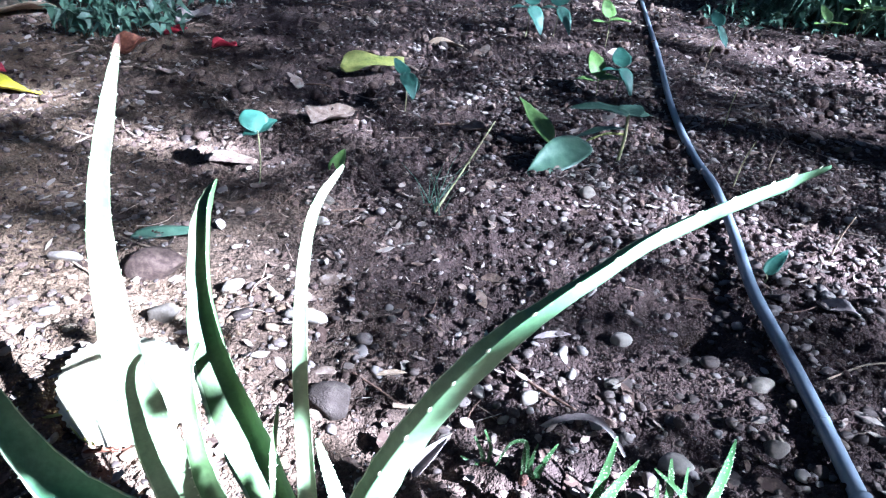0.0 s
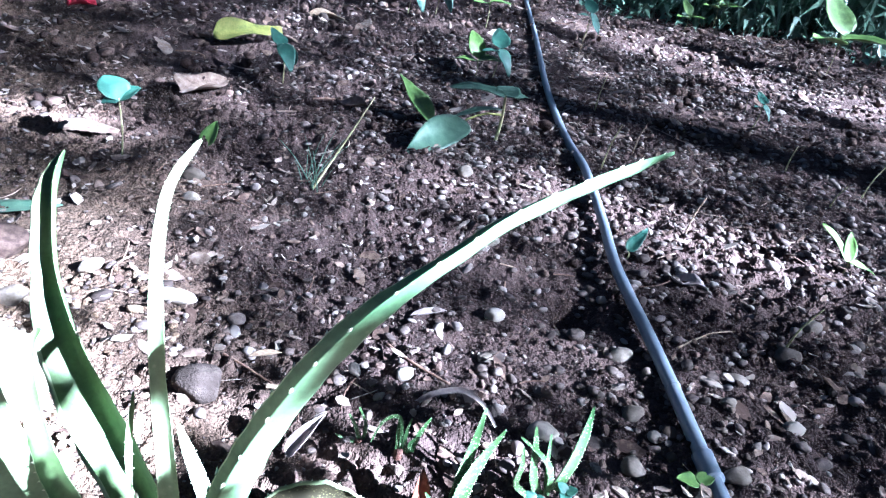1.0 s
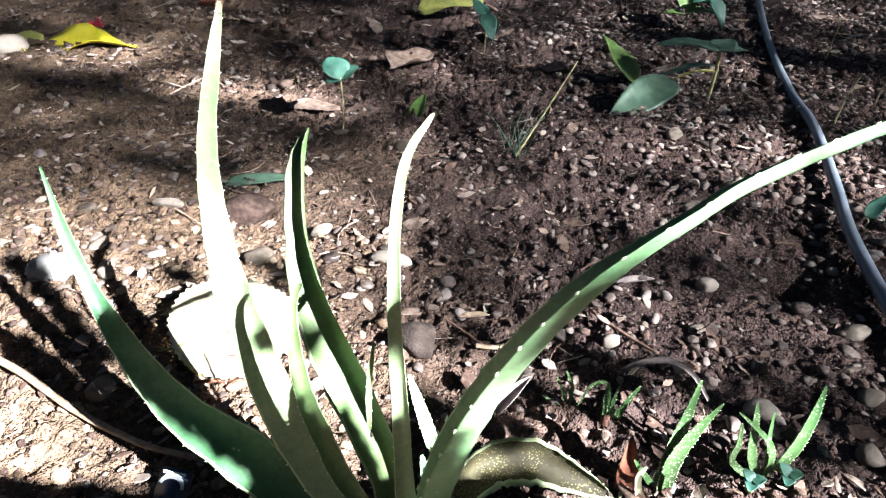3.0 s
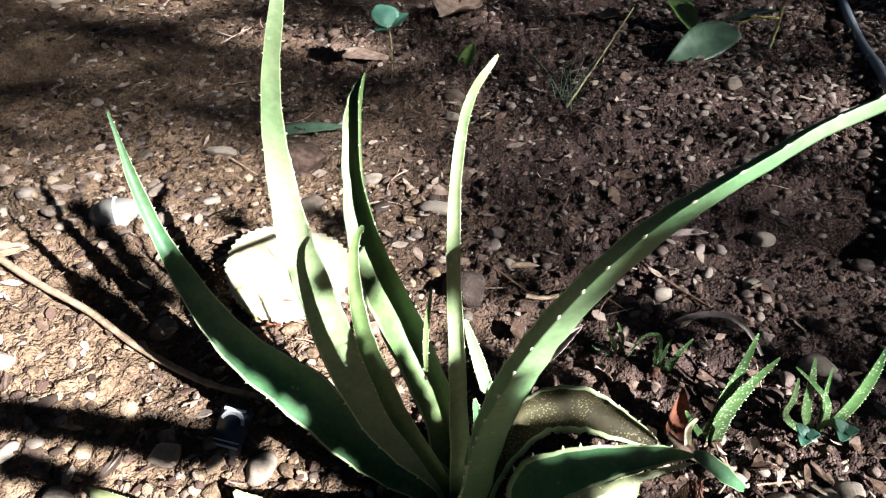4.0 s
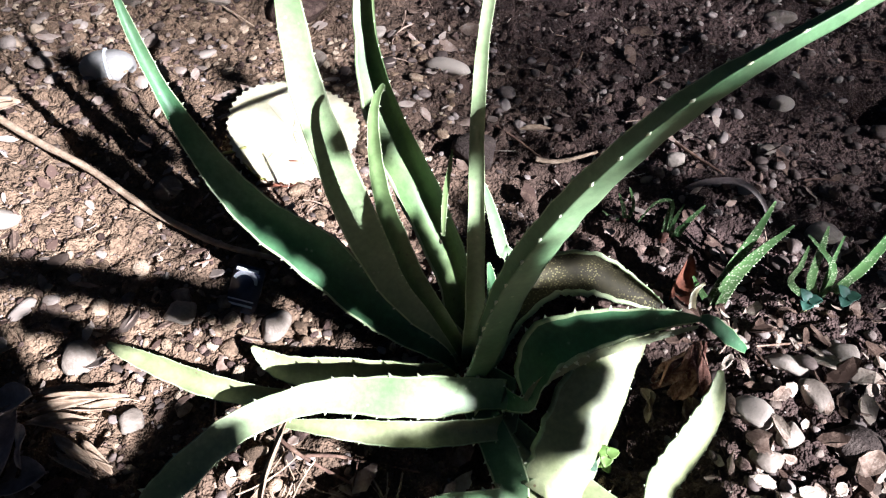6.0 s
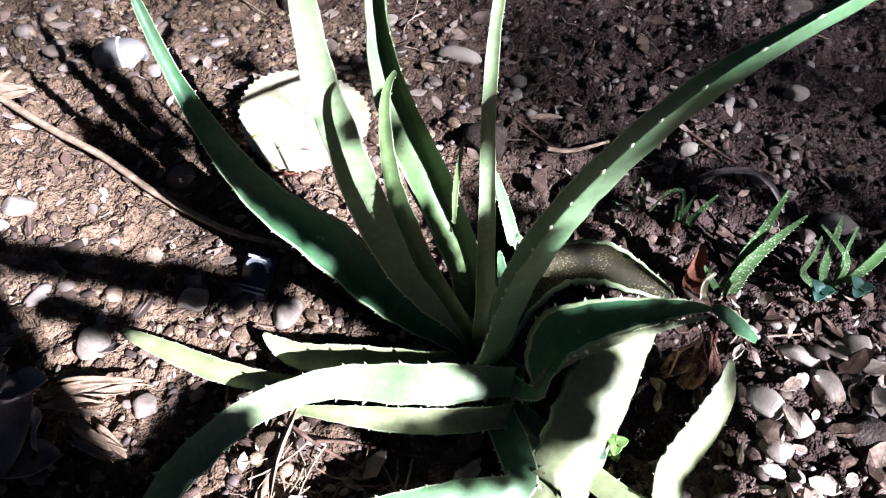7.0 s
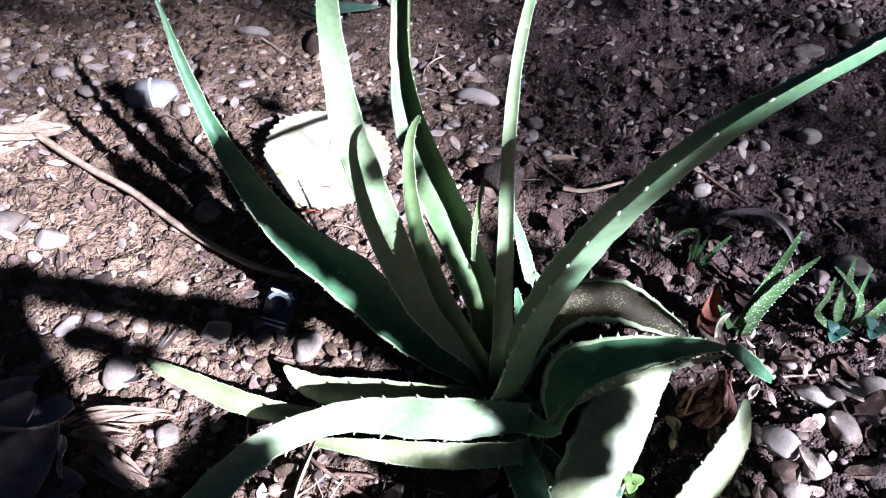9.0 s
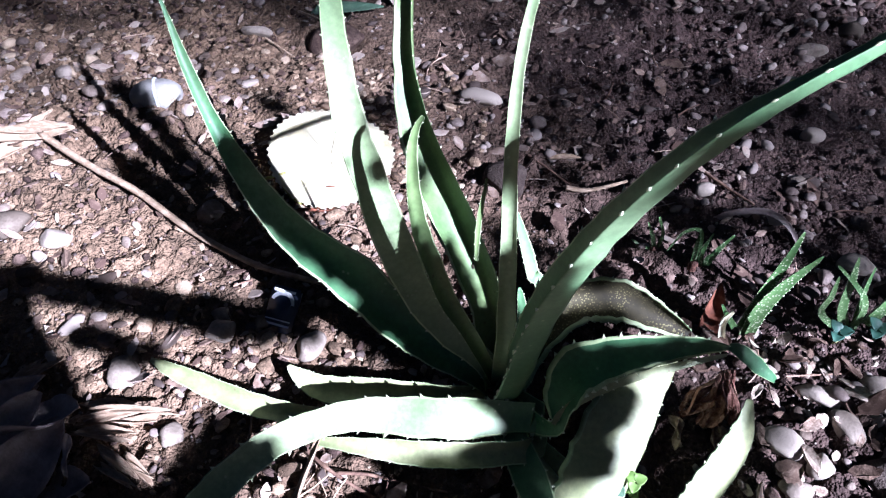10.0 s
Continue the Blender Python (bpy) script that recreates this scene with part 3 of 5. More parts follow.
def blob(bm, sx, sy, sz, level=3, jag=0.12, seed=0):
    """A rounded stone with worn flats."""
    r = bmesh.ops.create_icosphere(bm, subdivisions=level, radius=1.0)
    off = Vector((seed * 3.7, seed * 1.3, seed * 0.7))
    cuts = flats(random.Random(seed), 7, 1.5 * jag)
    for v in r["verts"]:
        q = worn(v.co.copy(), cuts)
        k = 1 + jag * 0.35 * noise.noise(v.co * 1.1 + off) + jag * 0.12 * noise.noise(v.co * 4 + off)
        v.co = Vector((q.x * sx * k, q.y * sy * k, q.z * sz * k)) * 1.06


# ---- the large aloe ----
BASE = (-0.088, 0.305, 0.0)
aloe = thing("aloe_plant", *BASE, "large green aloe with long toothed leaves, growing in bare soil", "aloe plant")


def aloe_leaf(name, points, widths, face, material, label, hollow=None, **kw):
    bm = bmesh.new()
    succulent_leaf(bm, points, widths, face, inner=3 if hollow else 0, **kw)
    bmesh.ops.translate(bm, verts=bm.verts, vec=-Vector(BASE))
    return part(name, bm, [material, TOOTH, MARGIN] + ([hollow] if hollow else []), aloe, label)


bm = bmesh.new()
tube(bm, [(0, 0, -0.01), (0, 0.002, 0.005), (0, 0.006, 0.016), (0, 0.01, 0.024)], 0.020, 10, 8, 0.6, 0.06)
part("stem", bm, [BROWNLEAF], aloe, "short brown scarred stem")
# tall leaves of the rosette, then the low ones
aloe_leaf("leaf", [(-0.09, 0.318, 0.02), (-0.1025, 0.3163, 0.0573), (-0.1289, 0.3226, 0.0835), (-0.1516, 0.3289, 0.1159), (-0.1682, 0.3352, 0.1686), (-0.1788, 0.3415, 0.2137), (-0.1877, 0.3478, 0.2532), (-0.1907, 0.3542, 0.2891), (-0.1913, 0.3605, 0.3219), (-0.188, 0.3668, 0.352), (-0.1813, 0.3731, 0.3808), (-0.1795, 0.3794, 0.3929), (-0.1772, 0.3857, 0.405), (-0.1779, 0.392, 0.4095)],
          [0.019, 0.0181, 0.0235, 0.0242, 0.0258, 0.0221, 0.0201, 0.016, 0.0122, 0.0097, 0.0075, 0.006, 0.0036, 0.0015], ((0.42, -0.9, 0.4), (0.45, -0.95, 0.3)), ALOE_SUNLIT, "tall upright pale green leaf, sunlit", channel=0.10, pitch=0.017, count=56, tooth=0.0018, seed=1)
aloe_leaf("leaf", [(-0.09, 0.322, 0.015), (-0.1029, 0.3444, 0.0942), (-0.1241, 0.3688, 0.1461), (-0.1424, 0.3931, 0.1732), (-0.1589, 0.4175, 0.2044), (-0.1694, 0.4419, 0.2352), (-0.172, 0.4662, 0.2671), (-0.1739, 0.4906, 0.2768), (-0.1748, 0.515, 0.283)],
          [0.0263, 0.0251, 0.0303, 0.0309, 0.0254, 0.0166, 0.0144, 0.0115, 0.0028], ((0.1, -0.6, 0.8), (-0.3, -0.7, 0.6), (-0.5, -0.65, 0.5)), ALOE_OLIVE, "deeply channelled leaf with spotted hollow", channel=0.6, thick=0.16, tooth=0.0018, pitch=0.014, seed=2)
aloe_leaf("leaf", [(-0.09, 0.315, 0.02), (-0.0857, 0.3061, 0.0953), (-0.0864, 0.3122, 0.1482), (-0.0871, 0.3183, 0.1941), (-0.0883, 0.3244, 0.2432), (-0.0882, 0.3305, 0.2708), (-0.0868, 0.3366, 0.3035), (-0.0826, 0.3427, 0.3339), (-0.0774, 0.3488, 0.3489), (-0.0695, 0.3549, 0.3593), (-0.0663, 0.361, 0.3619)],
          [0.0154, 0.0147, 0.0124, 0.0105, 0.0084, 0.0077, 0.0062, 0.0054, 0.0046, 0.0032, 0.0012], ((-0.3, -0.9, 0.3), (0.35, -0.9, 0.2)), ALOE_SUNLIT, "slender upright leaf with a tapering tip", channel=0.22, thick=0.35, tooth=0.0012, pitch=0.013, seed=3)
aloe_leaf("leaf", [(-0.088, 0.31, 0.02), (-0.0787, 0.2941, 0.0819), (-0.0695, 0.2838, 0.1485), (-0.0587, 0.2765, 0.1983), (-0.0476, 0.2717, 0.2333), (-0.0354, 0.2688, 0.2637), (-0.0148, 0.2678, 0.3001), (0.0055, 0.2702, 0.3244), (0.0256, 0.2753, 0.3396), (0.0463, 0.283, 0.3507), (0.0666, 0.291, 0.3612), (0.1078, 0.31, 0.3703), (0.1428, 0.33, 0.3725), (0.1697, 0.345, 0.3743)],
          [0.0259, 0.0247, 0.0241, 0.0218, 0.0197, 0.0173, 0.0146, 0.0127, 0.009, 0.008, 0.0076, 0.0071, 0.0063, 0.0027], ((-0.72, -0.06, 0.52), (-0.74, 0.26, 0.52)), ALOE_LIT, "longest leaf arching far out over soil", margin=0.06, channel=0.30, thick=0.5, tooth=0.0040, pitch=0.019, count=64, seed=4)
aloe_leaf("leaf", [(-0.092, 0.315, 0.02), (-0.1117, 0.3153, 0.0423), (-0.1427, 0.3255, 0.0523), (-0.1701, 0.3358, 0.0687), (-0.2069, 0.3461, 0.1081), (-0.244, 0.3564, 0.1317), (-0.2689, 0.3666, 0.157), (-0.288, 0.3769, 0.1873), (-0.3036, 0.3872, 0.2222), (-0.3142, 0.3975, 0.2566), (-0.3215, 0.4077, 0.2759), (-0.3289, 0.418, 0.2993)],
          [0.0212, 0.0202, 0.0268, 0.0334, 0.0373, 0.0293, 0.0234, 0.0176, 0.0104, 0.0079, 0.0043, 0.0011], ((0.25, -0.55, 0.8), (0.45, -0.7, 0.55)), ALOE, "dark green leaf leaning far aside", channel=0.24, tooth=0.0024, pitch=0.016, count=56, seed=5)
aloe_leaf("leaf", [(-0.092, 0.32, 0.02), (-0.1112, 0.3027, 0.1096), (-0.1269, 0.3055, 0.1451), (-0.1349, 0.3083, 0.175), (-0.1418, 0.311, 0.2019), (-0.1445, 0.3137, 0.2317), (-0.1438, 0.3165, 0.2592), (-0.141, 0.3193, 0.2739), (-0.1364, 0.322, 0.282)],
          [0.011, 0.0105, 0.0129, 0.0126, 0.0116, 0.0089, 0.0064, 0.0044, 0.0022], (0.45, -0.75, 0.5), ALOE_OLIVE, "young inner leaf with hooked tip", channel=0.35, tooth=0.0016, pitch=0.009, seed=6)
aloe_leaf("leaf", [(-0.1084, 0.32, 0.1698), (-0.1085, 0.3226, 0.1728), (-0.108, 0.3252, 0.1902), (-0.1065, 0.3278, 0.2069), (-0.1043, 0.3304, 0.2215), (-0.1032, 0.333, 0.2305)],
          [0.0027, 0.0026, 0.0037, 0.0036, 0.0025, 0.0011], (0.4, -0.9, 0.3), ALOE_OLIVE, "small narrow leaf spike", tooth=0.0024, pitch=0.012, count=20, seed=7)
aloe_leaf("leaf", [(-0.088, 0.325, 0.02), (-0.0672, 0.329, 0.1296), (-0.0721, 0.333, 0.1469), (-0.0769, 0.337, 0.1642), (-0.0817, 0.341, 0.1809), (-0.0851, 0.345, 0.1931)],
          [0.0081, 0.0077, 0.01, 0.009, 0.0065, 0.002], (0.5, -0.6, 0.4), ALOE_LIT, "short upright leaf behind slender one", tooth=0.0022, seed=8)
aloe_leaf("leaf", [(-0.092, 0.32, 0.02), (-0.112, 0.345, 0.035), (-0.11, 0.37, 0.071)],
          [0.018, 0.0142, 0.0023], (0.3, -0.9, 0.3), ALOE, "tiny central leaf", tooth=0.0022, count=18, seed=18)
aloe_leaf("leaf", [(-0.0885, 0.3099, 0.027), (-0.0766, 0.3331, 0.0769), (-0.0802, 0.349, 0.1107)],
          [0.018, 0.0137, 0.0023], (0.5, -0.8, 0.3), ALOE, "tiny central leaf", tooth=0.0022, count=18, seed=20)
aloe_leaf("leaf", [(-0.0768, 0.3021, 0.015), (-0.046, 0.2749, 0.0409), (-0.0405, 0.2907, 0.0577), (-0.0318, 0.3062, 0.0738), (-0.0049, 0.3167, 0.0825), (0.0255, 0.3245, 0.0859), (0.0542, 0.3326, 0.0833), (0.0758, 0.3368, 0.0782)],
          [0.03, 0.0104, 0.0362, 0.0394, 0.0308, 0.0222, 0.0151, 0.0041], ((-0.9, -0.3, 0.3), (-0.55, -0.7, 0.42), (-0.6, -0.7, 0.33)), ALOE, "leaf arching over, dull green face", margin=0.2, channel=0.14, thick=0.2, tooth=0.0032, pitch=0.013, seed=9)
aloe_leaf("leaf", [(0.0761, 0.339, 0.077), (0.0851, 0.338, 0.073), (0.1002, 0.3359, 0.06), (0.1173, 0.3348, 0.045)],
          [0.0045, 0.0115, 0.0127, 0.0048], (0.5, -0.6, 0.6), ALOE, "kinked hanging leaf tip", thick=0.3, channel=0.1, tooth=0, count=16, seed=10)
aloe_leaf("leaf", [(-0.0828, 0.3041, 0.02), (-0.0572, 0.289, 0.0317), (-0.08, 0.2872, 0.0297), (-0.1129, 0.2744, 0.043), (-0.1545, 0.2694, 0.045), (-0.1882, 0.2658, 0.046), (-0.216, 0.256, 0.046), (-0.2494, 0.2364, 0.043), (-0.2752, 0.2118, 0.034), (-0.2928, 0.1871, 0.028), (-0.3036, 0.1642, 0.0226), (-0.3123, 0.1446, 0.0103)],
          [0.032, 0.0224, 0.0252, 0.0316, 0.0301, 0.0247, 0.0213, 0.023, 0.0251, 0.0252, 0.0184, 0.0041], ((0.15, -0.7, 0.75), (0.15, -0.7, 0.75), (0.05, -0.5, 0.85), (0.0, -0.4, 0.9)), ALOE_SUNLIT, "low leaf lit white by sun, tip bending down", channel=0.10, thick=0.22, tooth=0.0035, pitch=0.024, count=48, seed=11)
aloe_leaf("leaf", [(-0.0828, 0.3, 0.012), (-0.0576, 0.2721, 0.0172), (-0.0983, 0.2562, 0.0257), (-0.1355, 0.2508, 0.0274), (-0.1698, 0.2506, 0.026), (-0.2061, 0.2524, 0.0214), (-0.2405, 0.2545, 0.0148)],
          [0.028, 0.0168, 0.0188, 0.0196, 0.0165, 0.0101, 0.0026], (0.0, -0.65, 0.8), ALOE_PALE, "old flattened leaf under sunlit leaf", channel=0.3, thick=0.18, tooth=0.0022, seed=12)
aloe_leaf("leaf", [(-0.0908, 0.307, 0.012), (-0.1812, 0.2676, 0.0365), (-0.2265, 0.2673, 0.0306), (-0.2588, 0.2687, 0.03), (-0.2926, 0.2736, 0.0312), (-0.3337, 0.284, 0.0338), (-0.3607, 0.2914, 0.0353), (-0.3782, 0.2968, 0.0376)],
          [0.028, 0.0116, 0.0142, 0.0168, 0.0182, 0.0155, 0.0109, 0.0026], (0.1, -0.5, 0.9), ALOE_PALE, "pale old leaf lying along soil", channel=0.32, thick=0.16, tooth=0.0019, seed=13)
aloe_leaf("leaf", [(-0.0928, 0.3119, 0.012), (-0.1239, 0.2961, 0.024), (-0.188, 0.2959, 0.025), (-0.23, 0.2958, 0.024), (-0.251, 0.3017, 0.028), (-0.2621, 0.3058, 0.037)],
          [0.026, 0.0275, 0.0242, 0.0209, 0.0144, 0.0029], (0.1, -0.5, 0.9), ALOE_PALE, "short yellowish leaf resting on soil", channel=0.28, thick=0.18, tooth=0.0019, seed=14)
aloe_leaf("leaf", [(-0.0808, 0.2921, 0.01), (-0.03, 0.2098, 0.0215), (-0.0156, 0.2246, 0.0245), (-0.0056, 0.2455, 0.0357), (0.0078, 0.2746, 0.049), (0.0228, 0.3076, 0.0581), (0.0371, 0.3335, 0.0595), (0.0447, 0.3495, 0.0613)],
          [0.02, 0.0471, 0.0538, 0.0574, 0.0596, 0.0553, 0.0413, 0.0162], ((0.3, -0.5, 0.8), (0.55, -0.5, 0.7)), ALOE_PALE, "broad pale old leaf bent over, edge rolled", channel=-0.3, thick=0.10, tooth=0.0016, seed=15)
aloe_leaf("leaf", [(-0.0788, 0.29, 0.008), (0.0328, 0.2087, 0.0088), (0.0524, 0.2323, 0.0264), (0.0621, 0.2445, 0.0338), (0.0769, 0.2634, 0.0421), (0.0897, 0.2852, 0.0505), (0.0917, 0.3052, 0.0618)],
          [0.02, 0.0192, 0.0276, 0.0301, 0.0301, 0.0291, 0.0104], ((0.2, -0.6, 0.75), (0.75, -0.3, 0.6)), ALOE_PALE, "pale withered leaf curling up from soil", channel=-0.15, thick=0.14, tooth=0.0019, seed=16)
aloe_leaf("leaf", [(-0.0848, 0.3239, 0.015), (-0.0648, 0.3678, 0.022), (-0.0328, 0.4097, 0.024), (0.0032, 0.4168, 0.026), (0.0353, 0.4079, 0.02), (0.0674, 0.3969, 0.01)],
          [0.026, 0.0274, 0.0378, 0.0402, 0.028, 0.0079], ((0.3, -0.5, 0.8), (0.1, -0.85, 0.5)), ALOE_PALE, "yellowing spotted leaf, brown hollow coloured darker for shade", hollow=ALOE_BROWN, margin=0.22, channel=0.5, thick=0.14, tooth=0.0019, seed=17)
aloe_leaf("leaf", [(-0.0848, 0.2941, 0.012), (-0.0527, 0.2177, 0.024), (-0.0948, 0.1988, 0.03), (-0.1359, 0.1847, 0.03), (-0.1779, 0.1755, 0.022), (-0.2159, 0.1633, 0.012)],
          [0.026, 0.025, 0.0244, 0.0243, 0.0175, 0.0043], (0.1, -0.7, 0.75), ALOE_LIT, "low front leaf lit by sun", channel=0.12, thick=0.2, tooth=0.0030, pitch=0.018, seed=19)


# narrow dark line down the hollow of the channelled leaf
bm = bmesh.new()
succulent_leaf(bm, [Vector(p) - Vector(BASE) for p in [(-0.1486, 0.418, 0.1589), (-0.1368, 0.394, 0.1439), (-0.125, 0.372, 0.1314), (-0.1145, 0.352, 0.1242)]], [0.002, 0.0045, 0.005, 0.002], (0.0, -0.8, 0.6), thick=0.3, channel=-0.2, tooth=0.0016, pitch=0.004, count=30, seed=44)
part("dark_line", bm, [ALOE_BROWN, BROWNLEAF, ALOE_BROWN], aloe, "dark toothed line")

# lower edge of the arching leaf, rolled outward
bm = bmesh.new()
succulent_leaf(bm, [Vector(p) - Vector(BASE) for p in [(-0.0468, 0.2757, 0.046), (-0.0438, 0.2807, 0.051), (-0.0299, 0.2888, 0.062), (-0.0039, 0.301, 0.072), (0.0361, 0.3151, 0.079), (0.0721, 0.3281, 0.081)]], [0.0034, 0.0059, 0.0075, 0.007, 0.0063, 0.0022], (0.45, -0.6, 0.65), thick=0.5, channel=0.05, tooth=0.0022, pitch=0.010, count=36, seed=45)
part("rolled_edge", bm, [ALOE_PALE, TOOTH, ALOE_PALE], aloe, "pale rolled leaf edge")


bm = bmesh.new()
succulent_leaf(bm, [Vector(p) - Vector(BASE) for p in ((-0.1772, 0.3855, 0.4049), (-0.1779, 0.392, 0.4095), (-0.1784, 0.3969, 0.413))], [0.0040, 0.0032, 0.001], (0.45, -0.95, 0.3), thick=0.5, channel=0.1, tooth=0, count=10, seed=46)
part("dry_tip", bm, [BROWNLEAF, BROWNLEAF, BROWNLEAF], aloe, "dried brown leaf tip")


# ---- aloe offsets ----
def offset_plant(x, y, leaves, label):
    z = gz(x, y)
    e = thing("aloe_offset", x, y, z, label, "aloe plant", "young aloes beside the large one")
    bm = bmesh.new()
    tube(bm, [(0, 0, -0.008), (0, 0, -0.002), (0, 0, 0.004)], 0.006, 8, 5, 0.6)
    part("stem", bm, [BROWNLEAF], e)
    for k, (points, widths) in enumerate(leaves):
        bm = bmesh.new()
        pts = points
        d = Vector(pts[-1]) - Vector(pts[0])
        face = Vector((-0.25 * d.x / max(d.length, 0.01) + 0.1, -0.9, 0.3))
        w = max(widths)
        succulent_leaf(bm, pts, widths, tuple(face), thick=0.45, channel=0.12, tooth=w * 0.13, pitch=max(w * 0.42, 0.004), count=26, seed=30 + k, margin=0.12)
        part("leaf", bm, [ALOE_PUP, TOOTH, ALOE_PUP], e)
    return e


offset_plant(0.119, 0.411, [
    ([(-0.006, 0.001, 0.012), (0.001, 0.006, 0.053), (0.009, 0.011, 0.089), (0.014, 0.015, 0.121)], [0.0094, 0.0103, 0.0079, 0.0016]),
    ([(-0.0, -0.001, 0.004), (0.003, 0.001, 0.04), (0.014, 0.004, 0.071), (0.032, 0.007, 0.104)], [0.013, 0.0138, 0.0101, 0.0016]),
    ([(-0.012, -0.001, 0.014), (-0.023, -0.002, 0.032), (-0.03, -0.002, 0.045)], [0.006, 0.0046, 0.0012]),
    ([(0.001, -0.002, 0.008), (0.0, -0.003, 0.02), (-0.001, -0.004, 0.031)], [0.0069, 0.0059, 0.0016])], "young aloe with two thick spotted leaves")
offset_plant(0.202, 0.421, [
    ([(-0.0, 0.0, -0.003), (-0.012, 0.002, 0.024), (-0.017, 0.004, 0.06), (-0.021, 0.005, 0.085)], [0.0096, 0.0084, 0.0068, 0.0013]),
    ([(0.003, -0.001, -0.004), (0.003, -0.001, 0.025), (-0.005, -0.0, 0.047), (-0.034, 0.002, 0.077)], [0.0067, 0.0061, 0.005, 0.0014]),
    ([(-0.004, -0.0, -0.004), (-0.027, -0.0, 0.018), (-0.026, 0.002, 0.039), (-0.028, 0.003, 0.063)], [0.0058, 0.006, 0.0055, 0.0018]),
    ([(0.01, -0.001, 0.01), (0.02, 0.001, 0.04), (0.025, 0.003, 0.073), (0.027, 0.006, 0.105)], [0.0094, 0.0113, 0.0091, 0.0015]),
    ([(0.009, -0.002, -0.004), (0.023, -0.004, -0.004), (0.041, -0.005, 0.0), (0.055, -0.006, 0.003)], [0.0048, 0.0054, 0.0044, 0.0014]),
    ([(0.004, 0.001, 0.001), (-0.002, 0.004, 0.044), (-0.005, 0.005, 0.075)], [0.0043, 0.0041, 0.0013])], "young aloe with a fan of thin leaves")
offset_plant(0.080, 0.483, [
    ([(-0.001, 0.0, -0.003), (-0.002, 0.002, 0.02), (-0.002, 0.004, 0.043)], [0.005, 0.0054, 0.0017]),
    ([(0.005, 0.0, -0.001), (0.005, 0.002, 0.02), (0.009, 0.003, 0.04)], [0.0041, 0.0041, 0.0014]),
    ([(0.011, -0.001, -0.0), (0.016, 0.0, 0.02), (0.027, 0.002, 0.041)], [0.0055, 0.0059, 0.0017]),
    ([(0.002, 0.001, -0.001), (-0.002, 0.002, 0.041), (-0.017, 0.001, 0.041), (-0.028, -0.001, 0.016)], [0.0041, 0.0039, 0.0034, 0.0014]),
    ([(0.008, -0.001, -0.002), (0.01, -0.002, 0.014), (0.018, -0.002, 0.021)], [0.0042, 0.0036, 0.0014])], "small aloe with narrow upright leaves")
offset_plant(0.045, 0.505, [
    ([(-0.0, 0.0, 0.001), (-0.004, 0.001, 0.018), (-0.011, 0.002, 0.035)], [0.0038, 0.0041, 0.0014]),
    ([(0.003, 0.0, 0.002), (0.005, 0.001, 0.022), (-0.002, 0.002, 0.043)], [0.0038, 0.0037, 0.0014]),
    ([(-0.002, -0.0, -0.001), (-0.013, -0.001, 0.005), (-0.023, -0.001, 0.013)], [0.0038, 0.0038, 0.0014])], "small dark aloe seedling in shade")

# dry shoots beside the young aloes
e = thing("dry_shoot", 0.106, 0.553, gz(0.106, 0.553), "pale withered blade arching over dark soil", "dry shoot")
bm = bmesh.new()
succulent_leaf(bm, [(0, 0, -0.004), (0.017, -0.005, 0.014), (0.045, -0.010, 0.022), (0.064, -0.025, 0.018), (0.076, -0.045, 0.004)], [0.005, 0.006, 0.0065, 0.005, 0.003], (0.0, -0.7, 0.7), thick=0.2, channel=0.3, tooth=0, seed=5)
part("blade", bm, [GREYLEAF, GREYLEAF, GREYLEAF], e)
e = thing("dry_shoot", 0.097, 0.403, gz(0.097, 0.403), "curled white dry leaf beside young aloe", "dry shoot")
bm = bmesh.new()
succulent_leaf(bm, [(0.004, 0, -0.004), (-0.002, 0, 0.012), (-0.004, 0.002, 0.030), (0.002, 0.004, 0.040)], [0.005, 0.0065, 0.006, 0.003], (0.2, -0.9, 0.2), thick=0.2, channel=0.5, tooth=0, seed=6)
part("blade", bm, [CREAMLEAF, CREAMLEAF, CREAMLEAF], e)

# ---- pipe ----
pipe_line = [(1.134, 3.632), (0.967, 2.998), (0.776, 2.241), (0.626, 1.668), (0.554, 1.330), (0.531, 1.153), (0.482, 0.953), (0.443, 0.812), (0.427, 0.725), (0.4135, 0.635), (0.399, 0.550), (0.3865, 0.482), (0.3755, 0.421), (0.362, 0.345)]
pipe = thing("water_pipe", 0, 0, 0, "grey plastic water pipe lying across soil", "pipe")
PZ = 0.0105
bm = bmesh.new()
tube(bm, [(x, y, PZ + 0.004 * math.sin(y * 3)) for x, y in pipe_line], 0.0082, 16, 90)
part("tube", bm, PIPE, pipe)
for (x, y), (x2, y2), r, ln, nm in (((0.3782, 0.436), (0.3865, 0.482), 0.0104, 0.030, "coupling"), ((0.3985, 0.547), (0.4135, 0.635), 0.0090, 0.005, "joint_ring"), ((0.3755, 0.421), (0.3865, 0.482), 0.0112, 0.004, "joint_ring")):
    d = Vector((x2 - x, y2 - y, 0)).normalized()
    c = Vector((x, y, PZ + 0.004 * math.sin(y * 3)))
    bm = bmesh.new()
    tube(bm, [c - d * ln / 2, c - d * ln / 4, c + d * ln / 4, c + d * ln / 2], r, 20, 6)
    part(nm, bm, PIPE, pipe)

